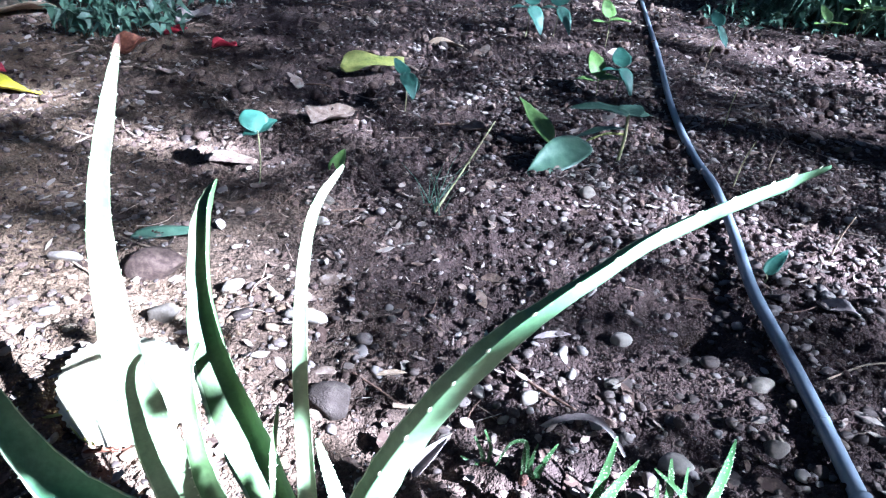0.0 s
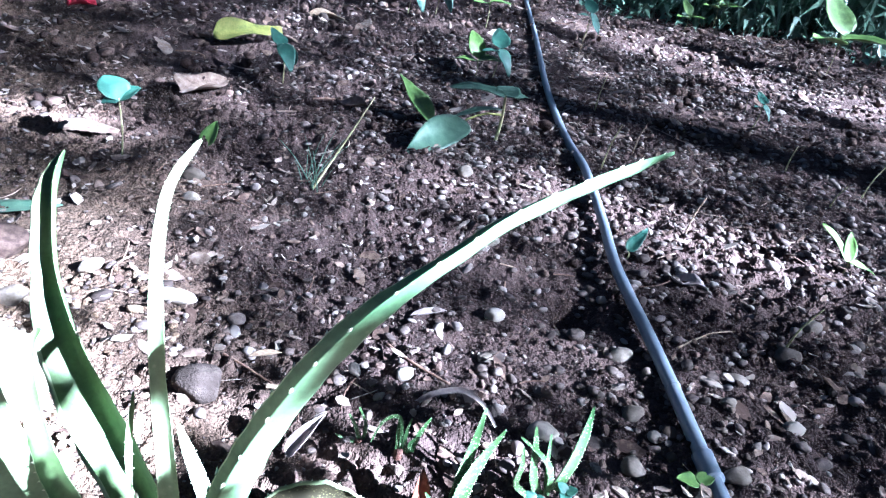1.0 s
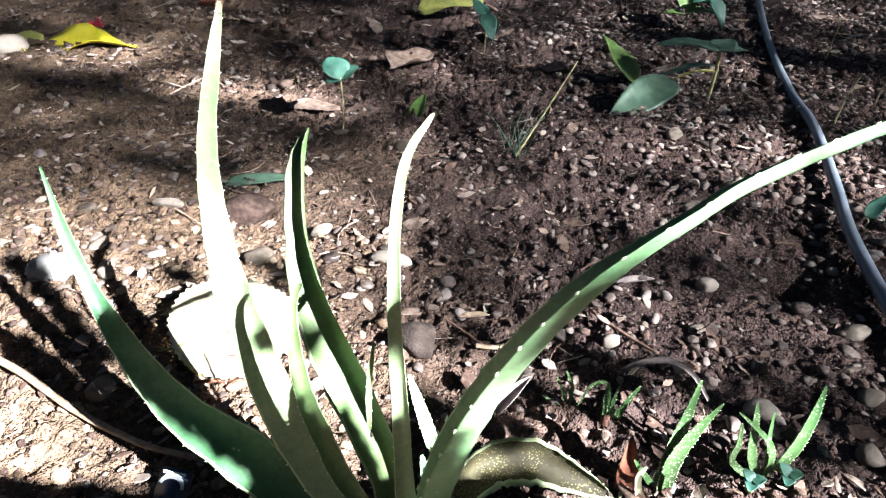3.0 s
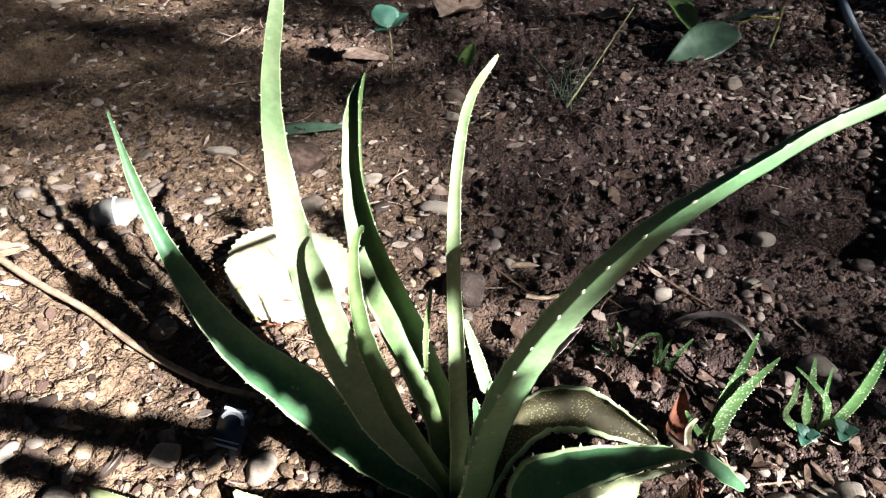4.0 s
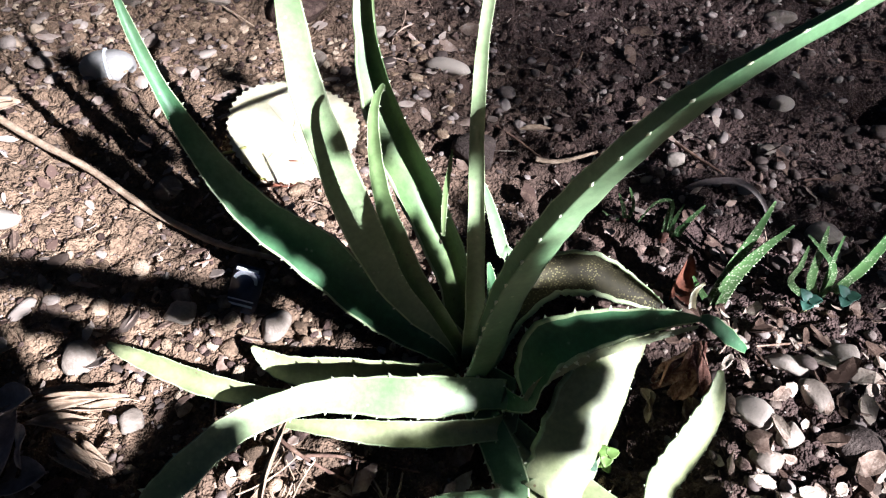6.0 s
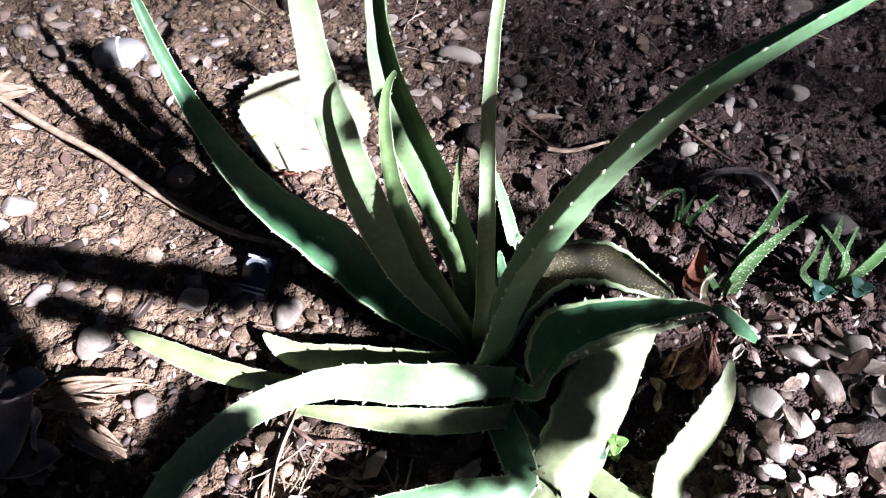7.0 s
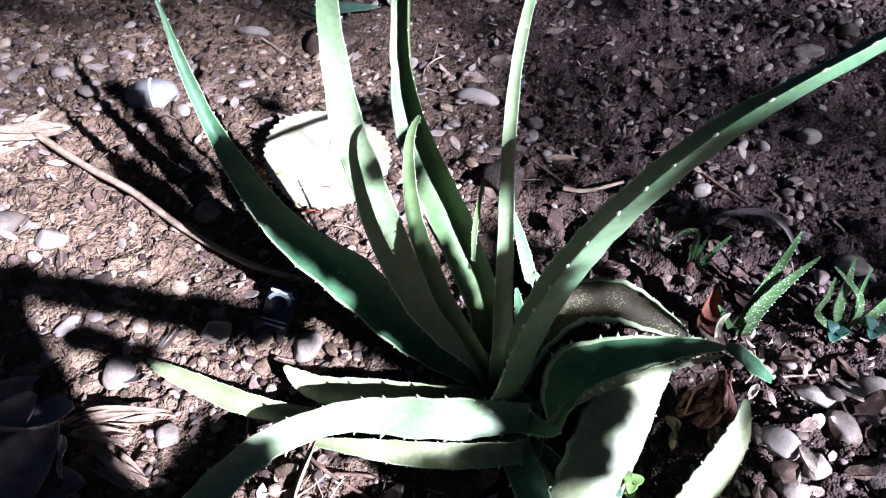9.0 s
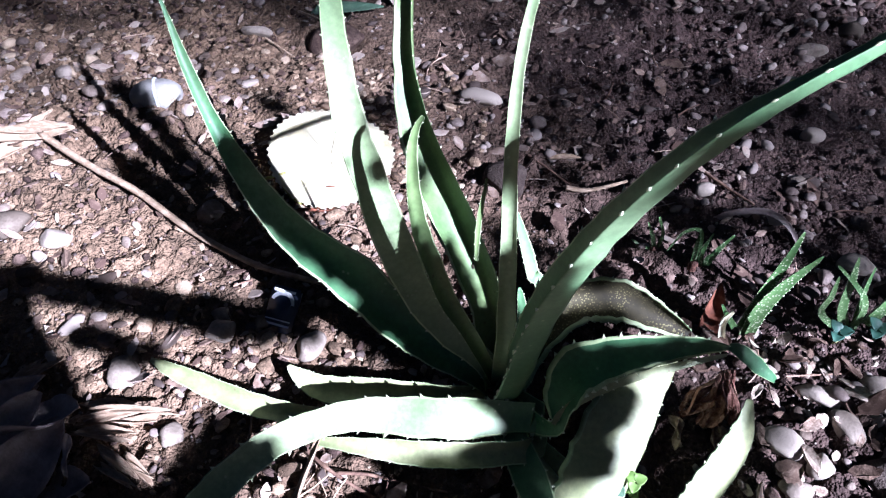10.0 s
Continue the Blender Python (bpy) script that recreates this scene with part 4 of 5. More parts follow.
# ---- fallen leaves, stalk, label ----
def fallen_leaf(x, y, length, width, material, label, turn=0, pitch=0, roll=0, z=0.0, stalk=0.0, category="fallen leaf", name="fallen_leaf", **kw):
    e = thing(name, x, y, gz(x, y) + z, label, category)
    e.rotation_euler = (radians(roll), radians(-pitch), radians(turn))
    bm = bmesh.new()
    blade(bm, pose(-length / 2, 0, 0.004), length, width, **kw)
    part("blade", bm, material, e)
    if stalk:
        bm = bmesh.new()
        tube(bm, [(-length / 2 + 0.004, 0, 0.004), (-length / 2 - stalk * 0.5, 0.003, 0.002), (-length / 2 - stalk, 0.008, 0.001)], 0.0011, 6, 8)
        part("stalk", bm, STRAW, e)
    return e


def round_leaf():
    """A big round toothed leaf, propped up on its lower edge, with raised veins."""
    e = thing("round_leaf", -0.293, 0.556, 0.044, "big round cream-coloured fallen leaf with finely toothed edge", "fallen leaf")
    e.rotation_euler = (radians(17), radians(5), radians(-14))
    bm = bmesh.new()
    rad, rings, segs = 0.069, 9, 192
    grid = []
    for i in range(1, rings + 1):
        row = []
        for k in range(segs):
            a = k * 2 * math.pi / segs
            r = rad * i / rings * (1 + 0.02 * math.cos(2 * a + 0.6) + 0.02 * math.sin(3 * a))
            if i == rings:
                r *= 1.0 + 0.016 * (1 if k % 4 < 2 else -1)
            z = 0.05 * r * r / rad * math.cos(2 * a) + 0.05 * r * r / rad + 0.0011 * abs(math.sin(5 * a)) * i / rings
            row.append(bm.verts.new((r * math.cos(a), r * math.sin(a) * 0.86, z)))
        grid.append(row)
    c = bm.verts.new((0, 0, 0))
    fs = [bm.faces.new((c, grid[0][k], grid[0][(k + 1) % segs])) for k in range(segs)]
    for p, q in zip(grid, grid[1:]):
        fs += [bm.faces.new((p[k], q[k], q[(k + 1) % segs], p[(k + 1) % segs])) for k in range(segs)]
    bmesh.ops.solidify(bm, geom=fs, thickness=0.0007)
    part("blade", bm, CREAMLEAF, e)
    for k in range(7):
        a = radians(-150 + 50 * k)
        bm = bmesh.new()
        d = Vector((math.cos(a), 0.92 * math.sin(a), 0))
        tube(bm, [d * 0.002 + Vector((0, 0, 0.0008)), d * 0.025 + Vector((0, 0, 0.0022)), d * 0.052 + Vector((0, 0, 0.004))], 0.0004, 5, 8, 0.4)
        part("vein", bm, CREAMLEAF, e)
    bm = bmesh.new()
    tube(bm, [(-0.036, -0.034, 0.003), (-0.052, -0.044, 0.0), (-0.066, -0.046, -0.006)], 0.0016, 6, 8)
    part("stalk", bm, OLIVELEAF, e)


round_leaf()
fallen_leaf(-0.327, 0.527, 0.060, 0.034, OLIVELEAF, "yellow-brown leaf under the cream leaf", turn=150, pitch=4, fold=0.25, wave=0.05, seed=50)
fallen_leaf(-0.292, 0.509, 0.06, 0.035, RUSTLEAF, "crumpled orange-brown leaf beneath aloe", turn=20, pitch=6, fold=0.4, wave=0.08, seed=51)
fallen_leaf(-0.365, 0.900, 0.105, 0.036, DARKLEAF, "flat oval green leaf on soil", turn=10, pitch=2, fold=0.15, seed=52)
fallen_leaf(-1.012, 1.606, 0.29, 0.13, YELLOWLEAF, "bright yellow fallen leaf with torn edge", turn=-4, pitch=3, roll=6, fold=0.10, wave=0.05, teeth=1, seed=53)
fallen_leaf(-1.235, 1.622, 0.24, 0.10, OLIVELEAF, "long olive-yellow leaf beside the yellow one", turn=6, pitch=2, roll=6, fold=0.15, wave=0.05, seed=66)
fallen_leaf(-0.127, 1.847, 0.17, 0.075, OLIVELEAF, "yellow-green wilting leaf on stem", turn=8, pitch=6, roll=22, z=0.03, fold=0.2, wave=0.04, seed=54)
fallen_leaf(-0.193, 1.465, 0.11, 0.10, CHIP, "curled grey dead leaf on soil", turn=40, pitch=4, fold=0.22, wave=0.05, seed=55)
fallen_leaf(-0.352, 1.208, 0.10, 0.055, CHIP, "bleached dry leaf in a patch of sun", turn=-12, pitch=0, z=0.006, fold=0.05, wave=0.015, teeth=1, seed=56)
fallen_leaf(-0.154, 1.204, 0.05, 0.032, LEAFGREEN, "small olive leaf on soil", turn=60, pitch=45, z=0.015, fold=0.2, seed=57)
fallen_leaf(0.116, 1.429, 0.09, 0.035, CHIP, "long grey dead leaf on soil", turn=-30, fold=0.3, wave=0.06, seed=58)
fallen_leaf(-0.046, 0.623, 0.035, 0.010, STRAW, "narrow straw-coloured leaf on soil", turn=5, pitch=3, fold=0.3, blunt=0.9, seed=59)
fallen_leaf(0.089, 0.429, 0.055, 0.022, RUSTLEAF, "upright red-brown dead leaf beside young aloe", turn=75, pitch=62, roll=20, z=0.018, fold=0.35, seed=60)
fallen_leaf(-0.004, 0.505, 0.050, 0.016, GREYLEAF, "pale twisted leaf against aloe", turn=40, pitch=28, z=0.010, fold=0.5, seed=61)
fallen_leaf(0.108, 2.241, 0.16, 0.06, STRAW, "tan dead leaf lying flat on the soil", turn=-14, fold=0.2, wave=0.04, seed=62)
fallen_leaf(-1.393, 2.505, 0.30, 0.24, STRAW, "large pale dead leaf on soil", turn=10, fold=0.2, wave=0.05, seed=63)
fallen_leaf(0.545, 0.766, 0.055, 0.030, GREYLEAF, "grey dead leaf on pebbles", turn=-50, pitch=8, fold=0.3, wave=0.06, seed=64)
fallen_leaf(0.148, 0.706, 0.05, 0.012, GREYLEAF, "slim grey leaf lying on soil", turn=12, fold=0.4, blunt=0.9, seed=65)
for k, (x, y, t) in enumerate(((-0.583, 2.124, 10), (-1.058, 1.758, -20))):
    fallen_leaf(x, y, 0.075, 0.05, REDPETAL, "fallen crimson petal on soil", turn=t, pitch=8, fold=0.4, wave=0.08, seed=70 + k, category="petal", name="red_petal")

# crumpled brown leaf under the kinked aloe tip
e = thing("dead_leaf", 0.070, 0.322, gz(0.070, 0.322) + 0.012, "shrivelled red-brown leaf under kinked aloe tip", "dead leaf")
e.scale = (0.72, 0.72, 0.72)
rnd = random.Random(4)
for k in range(15):
    u = k / 14
    apex = Vector((0.016 + rnd.gauss(0, 0.003), 0.016 + rnd.gauss(0, 0.003), 0.066 - 0.012 * rnd.random()))
    end = Vector((-0.026 + 0.050 * u + rnd.gauss(0, 0.004), -0.012 - 0.008 * u + rnd.gauss(0, 0.005), 0.006 + 0.022 * rnd.random() * (1 - 0.4 * u)))
    mid = apex.lerp(end, 0.5) + Vector((rnd.gauss(0, 0.004), -0.006 + rnd.gauss(0, 0.005), 0.004 + rnd.gauss(0, 0.004)))
    bm = bmesh.new()
    succulent_leaf(bm, [apex, apex.lerp(mid, 0.5) + Vector((0, rnd.gauss(0, 0.003), rnd.gauss(0, 0.002))), mid, mid.lerp(end, 0.5) + Vector((0, rnd.gauss(0, 0.003), rnd.gauss(0, 0.003))), end], [0.004, 0.009, rnd.uniform(0.009, 0.015), 0.010, rnd.uniform(0.003, 0.008)],
                   (rnd.gauss(0.1, 0.5), -0.7, rnd.gauss(0.5, 0.4)), thick=0.12, channel=rnd.choice((-0.6, 0.5, 0.8)), tooth=0.0016 if k % 3 == 0 else 0, pitch=0.006, count=30, seed=300 + k)
    part("crumpled_fold", bm, [DEADLEAF, DEADLEAF, DEADLEAF], e)
for k, (dx, dy, rz) in enumerate(((-0.034, -0.012, -70), (-0.026, -0.016, -100), (0.012, -0.014, -50))):
    bm = bmesh.new()
    blade(bm, pose(dx, dy, 0.010, -15, 20, rz), 0.034, 0.010, fold=0.6, wave=0.12, seed=86 + k)
    part("torn_strip", bm, STRAW, e, "pale torn strip")

fallen_leaf(-0.802, 1.985, 0.10, 0.07, RUSTLEAF, "curled red-brown leaf among weeds", turn=20, pitch=25, roll=20, z=0.02, fold=0.5, wave=0.08, seed=301)
fallen_leaf(-0.752, 2.42, 0.16, 0.05, GREYLEAF, "pale curled leaf among weeds", turn=55, pitch=12, roll=30, z=0.02, fold=0.5, wave=0.08, seed=302)
fallen_leaf(-0.643, 1.791, 0.07, 0.035, CHIP, "small pale tan leaf on soil", turn=-20, pitch=12, fold=0.3, wave=0.06, seed=304)
fallen_leaf(-0.751, 2.223, 0.075, 0.05, REDPETAL, "fallen crimson petal on soil", turn=40, pitch=8, fold=0.4, wave=0.08, seed=305, category="petal", name="red_petal")

# long straw with a frayed husk
stalk = thing("dry_stalk", 0, 0, 0, "long dry straw stalk with frayed pale husk", "stalk")
line = [(x, y, gz(x, y) * 0.5 + 0.5 * gz(x - 0.02, y + 0.02) + 0.012) for x, y in ((-0.612, 0.539), (-0.534, 0.499), (-0.465, 0.468), (-0.408, 0.440), (-0.360, 0.421), (-0.311, 0.405), (-0.239, 0.399))]
bm = bmesh.new()
tube(bm, line, 0.0042, 7, 30, 0.62, 0.05)
part("straw", bm, STRAW, stalk)
for k, (x, y, ln, w, turn) in enumerate(((-0.633, 0.533, 0.10, 0.016, 12), (-0.634, 0.518, 0.11, 0.022, 22), (-0.640, 0.495, 0.09, 0.015, 36))):
    bm = bmesh.new()
    blade(bm, pose(x - 0.04, y - 0.012, gz(x, y) + 0.016 - 0.004 * k, 10 * k, 0, turn), ln, w, fold=0.4, wave=0.03, blunt=0.85, seed=90 + k)
    part("husk", bm, STRAW, stalk, "pale papery husk")
bm = bmesh.new()
blade(bm, pose(-0.618, 0.535, gz(-0.618, 0.535) + 0.012, 30, -20, 65), 0.035, 0.012, fold=0.5, wave=0.06, seed=95)
part("husk", bm, STRAW, stalk)

# plastic packet with plain printed shapes
tag = thing("plastic_packet", -0.287, 0.364, gz(-0.287, 0.364) + 0.014, "small dark blue plastic packet with white print", "packet")
tag.rotation_euler = (radians(34), radians(-6), radians(-14))
tag.scale = (1.22, 1.12, 1.0)
bm = bmesh.new()
bmesh.ops.create_cube(bm, size=1)
bmesh.ops.scale(bm, vec=(0.025, 0.036, 0.006), verts=bm.verts)
bmesh.ops.bevel(bm, geom=bm.edges, offset=0.0018, segments=2, affect="EDGES")
part("body", bm, BLACKPLASTIC, tag)
for nm, cx, cy, sx, sy in (("printed_bar", 0, -0.0125, 0.021, 0.0016), ("printed_bar", 0, -0.0088, 0.021, 0.0010), ("printed_band", 0.0, 0.0145, 0.018, 0.0022)):
    bm = bmesh.new()
    bmesh.ops.create_cube(bm, size=1)
    bmesh.ops.scale(bm, vec=(sx, sy, 0.0006), verts=bm.verts)
    bmesh.ops.translate(bm, vec=(cx, cy, 0.0033), verts=bm.verts)
    part(nm, bm, WHITEPRINT, tag, smooth=False)
bm = bmesh.new()
arc = [bm.verts.new((0.0105 * math.cos(a) * (1 if k < 12 else 0.74), 0.0045 + 0.0105 * math.sin(a) * (1 if k < 12 else 0.60), 0.0033)) for k, a in enumerate([radians(15 * i) for i in range(12)] + [radians(15 * i) for i in range(11, -1, -1)])]
f = bm.faces.new(arc)
bmesh.ops.solidify(bm, geom=[f], thickness=0.0006)
part("printed_arc", bm, WHITEPRINT, tag, smooth=False)


# ---- stones picked out ----
def stone(x, y, sx, sy, sz, label, material=STONE, turn=0, seed=0, jag=0.24, sink=0.3):
    bm = bmesh.new()
    blob(bm, sx / 2, sy / 2, sz / 2, 3, jag, seed)
    ob = part("stone", bm, material)
    ob.location = (x, y, gz(x, y) + sz * (0.5 - sink))
    ob.rotation_euler = (0, 0, radians(turn))
    return tagged(ob, label, "stone", "stones on the soil")


def band_stone(x, y):
    ob = stone(x, y, 0.060, 0.045, 0.034, "smooth grey oval stone with a white vein", GREYSTONE, turn=10, seed=3, jag=0.05)
    bm = bmesh.new()
    tube(bm, [(0.002 - 0.006 * math.cos(k * 0.35), 0.0228 * math.cos(k * 0.35), 0.0172 * math.sin(k * 0.35)) for k in range(10)], 0.0019, 8, 40, 0.8, 0.18)
    part("white_vein", bm, WHITEPRINT, ob, "white quartz vein")


band_stone(-0.527, 0.638)
stone(-0.403, 0.288, 0.032, 0.03, 0.024, "large rounded pale pebble resting on soil", turn=5, seed=10, jag=0.3)
stone(-0.334, 0.335, 0.028, 0.022, 0.02, "rounded pale pebble resting on soil", turn=20, seed=11, jag=0.3)
stone(-0.341, 0.353, 0.022, 0.018, 0.018, "rounded pale pebble resting on soil", turn=0, seed=12, jag=0.3)
stone(-0.341, 0.242, 0.021, 0.019, 0.016, "rounded pale pebble resting on soil", turn=40, seed=13, jag=0.3)
stone(-0.524, 0.407, 0.032, 0.026, 0.016, "large rounded pale pebble resting on soil", turn=30, seed=14, jag=0.3)
stone(-0.575, 0.415, 0.04, 0.036, 0.02, "large rounded pale pebble resting on soil", turn=0, seed=15, jag=0.3)
stone(-0.397, 0.473, 0.03, 0.024, 0.018, "large rounded pale pebble resting on soil", turn=60, seed=16, jag=0.3)
stone(-0.257, 0.339, 0.032, 0.024, 0.02, "large rounded pale pebble resting on soil", turn=70, seed=17, jag=0.3)
stone(0.129, 0.304, 0.032, 0.026, 0.022, "large rounded pale pebble resting on soil", turn=150, seed=18, jag=0.3)
stone(0.154, 0.290, 0.023, 0.02, 0.02, "rounded pale pebble resting on soil", turn=60, seed=19, jag=0.3)
stone(0.134, 0.268, 0.026, 0.02, 0.018, "rounded pale pebble resting on soil", turn=0, seed=20, jag=0.3)
stone(0.179, 0.322, 0.03, 0.02, 0.02, "large rounded pale pebble resting on soil", turn=120, seed=21, jag=0.3)
stone(0.165, 0.351, 0.034, 0.018, 0.018, "long flat pale pebble lying on soil", turn=150, seed=22, jag=0.3)
stone(0.212, 0.364, 0.032, 0.024, 0.018, "large rounded pale pebble resting on soil", turn=30, seed=23, jag=0.3)
stone(0.101, 0.588, 0.024, 0.018, 0.014, "rounded pale pebble resting on soil", turn=0, seed=24, jag=0.3)
stone(0.232, 0.704, 0.03, 0.022, 0.02, "large rounded pale pebble resting on soil", turn=0, seed=25, jag=0.3)
stone(0.325, 0.932, 0.03, 0.026, 0.026, "large rounded pale pebble resting on soil", turn=0, seed=26, jag=0.3)
stone(0.268, 0.885, 0.04, 0.022, 0.016, "long flat pale pebble lying on soil", turn=0, seed=27, jag=0.3)
stone(-0.166, 1.044, 0.036, 0.026, 0.022, "large rounded pale pebble resting on soil", turn=0, seed=28, jag=0.3)
stone(-0.162, 0.978, 0.026, 0.02, 0.016, "rounded pale pebble resting on soil", turn=0, seed=29, jag=0.3)
stone(0.404, 0.424, 0.03, 0.024, 0.018, "large rounded pale pebble resting on soil", turn=0, seed=30, jag=0.3)
stone(0.343, 0.522, 0.026, 0.022, 0.018, "rounded pale pebble resting on soil", turn=40, seed=31, jag=0.3)
stone(0.309, 0.450, 0.026, 0.022, 0.018, "rounded pale pebble resting on soil", turn=0, seed=32, jag=0.3)
stone(0.370, 0.616, 0.034, 0.022, 0.018, "large rounded pale pebble resting on soil", turn=20, seed=33, jag=0.3)
stone(0.496, 0.566, 0.034, 0.018, 0.014, "long flat pale pebble lying on soil", turn=-20, seed=34, jag=0.3)
stone(0.201, 0.620, 0.024, 0.018, 0.014, "rounded pale pebble resting on soil", turn=0, seed=35, jag=0.3)
stone(-0.468, 0.808, 0.05, 0.022, 0.014, "long flat pale pebble lying on soil", turn=-12, seed=36, jag=0.3)
stone(-0.565, 0.784, 0.028, 0.022, 0.018, "rounded pale pebble resting on soil", turn=0, seed=37, jag=0.3)
stone(-0.470, 0.640, 0.022, 0.018, 0.014, "rounded pale pebble resting on soil", turn=0, seed=38, jag=0.3)
stone(-0.149, 0.721, 0.06, 0.026, 0.018, "long flat pale pebble lying on soil", turn=-15, seed=39, jag=0.3)
stone(-0.253, 0.784, 0.034, 0.024, 0.02, "large rounded pale pebble resting on soil", turn=10, seed=40, jag=0.3)
stone(-0.317, 0.710, 0.04, 0.03, 0.022, "large rounded pale pebble resting on soil", turn=0, seed=41, jag=0.3)
stone(0.497, 1.048, 0.026, 0.02, 0.018, "rounded pale pebble resting on soil", turn=0, seed=42, jag=0.3)
stone(0.275, 1.078, 0.03, 0.022, 0.02, "large rounded pale pebble resting on soil", turn=0, seed=43, jag=0.3)
stone(0.599, 0.608, 0.036, 0.028, 0.02, "large rounded pale pebble resting on soil", turn=0, seed=44, jag=0.3)
stone(0.666, 0.653, 0.03, 0.024, 0.018, "large rounded pale pebble resting on soil", turn=0, seed=45, jag=0.3)
stone(0.518, 0.485, 0.034, 0.022, 0.018, "large rounded pale pebble resting on soil", turn=30, seed=46, jag=0.3)
stone(0.458, 0.522, 0.022, 0.018, 0.014, "rounded pale pebble resting on soil", turn=0, seed=47, jag=0.3)
stone(0.278, 0.398, 0.02, 0.016, 0.014, "rounded pale pebble resting on soil", turn=0, seed=48, jag=0.3)
stone(0.233, 0.504, 0.036, 0.024, 0.02, "large rounded pale pebble resting on soil", turn=10, seed=49, jag=0.3)
stone(-1.187, 1.604, 0.085, 0.07, 0.05, "round tan stone on soil", seed=63, jag=0.12)
stone(-0.106, 0.572, 0.052, 0.046, 0.030, "dark round earthy stone on soil", DARKSTONE, seed=60, jag=0.3, sink=0.35)
stone(0.201, 0.287, 0.050, 0.034, 0.024, "dark slate-grey stone on soil", DARKSTONE, seed=61, turn=-20)
stone(-0.353, 0.805, 0.075, 0.06, 0.045, "clod of reddish brown earth", CRUMB, seed=62, jag=0.35)

# ---- seedlings and weeds ----
def seedling(x, y, height, leaves, material, label, lean=(0, 0), stem_r=0.0016, category="seedling", blunt=0.6):
    z = gz(x, y)
    e = thing("seedling", x, y, z, label, category, "seedlings in the bed")
    tip = Vector((lean[0], lean[1], height))
    bm = bmesh.new()
    tube(bm, [(0, 0, -0.006), tip * 0.5 + Vector((0.003, 0, 0)), tip], stem_r, 6, 10, 0.7)
    part("stem", bm, STEM, e)
    for k, (turn, pitch, ln, w, up) in enumerate(leaves):
        bm = bmesh.new()
        at = tip * up
        blade(bm, pose(at.x, at.y, at.z, 0, -pitch, turn), ln, w, bend=-0.12, fold=0.12, wave=0.02, blunt=blunt, seed=int(x * 1000) + k)
        part("leaf", bm, material, e)
    return e


seedling(-0.283, 1.108, 0.098, [(128, 45, 0.046, 0.050, 0.97), (35, 32, 0.038, 0.044, 0.97), (215, 5, 0.026, 0.030, 0.97)], SEEDGREEN, "seedling with round blue-green leaves on a bare stem", lean=(0.004, 0.01), blunt=0.85)
big = seedling(0.386, 1.284, 0.095, [(165, 8, 0.11, 0.055, 1.0), (10, 5, 0.05, 0.05, 0.98), (170, -8, 0.10, 0.028, 0.7), (60, 15, 0.06, 0.05, 0.95)], DARKLEAF, "broad-leaved seedling with drooping dark leaves", lean=(0.005, 0.0), stem_r=0.004)
bm = bmesh.new()
tube(bm, [(0.003, 0, 0.055), (-0.035, -0.008, 0.058), (-0.075, -0.022, 0.048)], 0.0024, 6, 10, 0.8)
part("leaf_stalk", bm, OLIVELEAF, big)
bm = bmesh.new()
blade(bm, pose(-0.072, -0.020, 0.046, -26, 6, 222), 0.175, 0.068, bend=-0.06, fold=0.12, wave=0.02, blunt=0.7, seed=311)
part("leaf", bm, DARKLEAF, big, "broad grey-green leaf drooping to soil")
seedling(0.259, 1.337, 0.008, [(140, 50, 0.115, 0.058, 1)], LEAFGREEN, "upright green leaf with browning edge", stem_r=0.003)
seedling(-0.039, 1.579, 0.09, [(120, 35, 0.06, 0.035, 0.9), (60, -40, 0.08, 0.04, 1), (290, -35, 0.07, 0.04, 1)], SEEDGREEN, "bluish seedling with folded leaves")
for x, y, hgt, w in ((0.964, 2.273, 0.10, 0.05), (0.499, 1.743, 0.08, 0.05), (0.476, 2.466, 0.10, 0.07), (0.361, 2.373, 0.11, 0.07), (1.083, 1.435, 0.07, 0.028)):
    seedling(x, y, hgt, [(80, 30, w * 1.7, w, 1), (-60, -45, w * 1.5, w * 0.8, 1), (190, 10, w, w * 0.6, 0.9)], SEEDGREEN, "small bluish green seedling", lean=(0.01, 0))
for x, y, hgt, w in ((0.626, 2.320, 0.09, 0.05), (1.717, 2.690, 0.12, 0.075), (1.565, 2.644, 0.06, 0.05), (1.771, 2.034, 0.14, 0.12), (0.456, 1.755, 0.05, 0.05)):
    seedling(x, y, hgt, [(100, 50, w * 1.6, w, 1), (-20, 10, w * 1.4, w, 0.9), (200, 15, w * 1.4, w * 0.8, 0.8)], LEAFGREEN, "bright green weed seedling")
seedling(0.490, 0.858, 0.012, [(40, 25, 0.062, 0.022, 1)], SEEDGREEN, "single green leaf beside pipe")
seedling(0.841, 0.803, 0.02, [(115, 40, 0.07, 0.022, 1), (60, 40, 0.055, 0.02, 1), (-20, -10, 0.05, 0.02, 1)], LEAFGREEN, "small weed with long pale leaves")
seedling(0.355, 0.416, 0.012, [(170, 15, 0.022, 0.018, 1), (10, 15, 0.02, 0.016, 1)], LEAFGREEN, "tiny two-leaved seedling beside pipe")
seedling(0.218, 0.410, 0.020, [(0, 20, 0.011, 0.011, 1), (120, 30, 0.011, 0.011, 1), (240, 0, 0.011, 0.011, 1)], SEEDGREEN, "tiny clover at the young aloe's foot")
seedling(0.187, 0.405, 0.018, [(0, 20, 0.011, 0.011, 1), (120, 30, 0.011, 0.011, 1), (240, 0, 0.011, 0.011, 1)], SEEDGREEN, "tiny clover at the young aloe's foot")
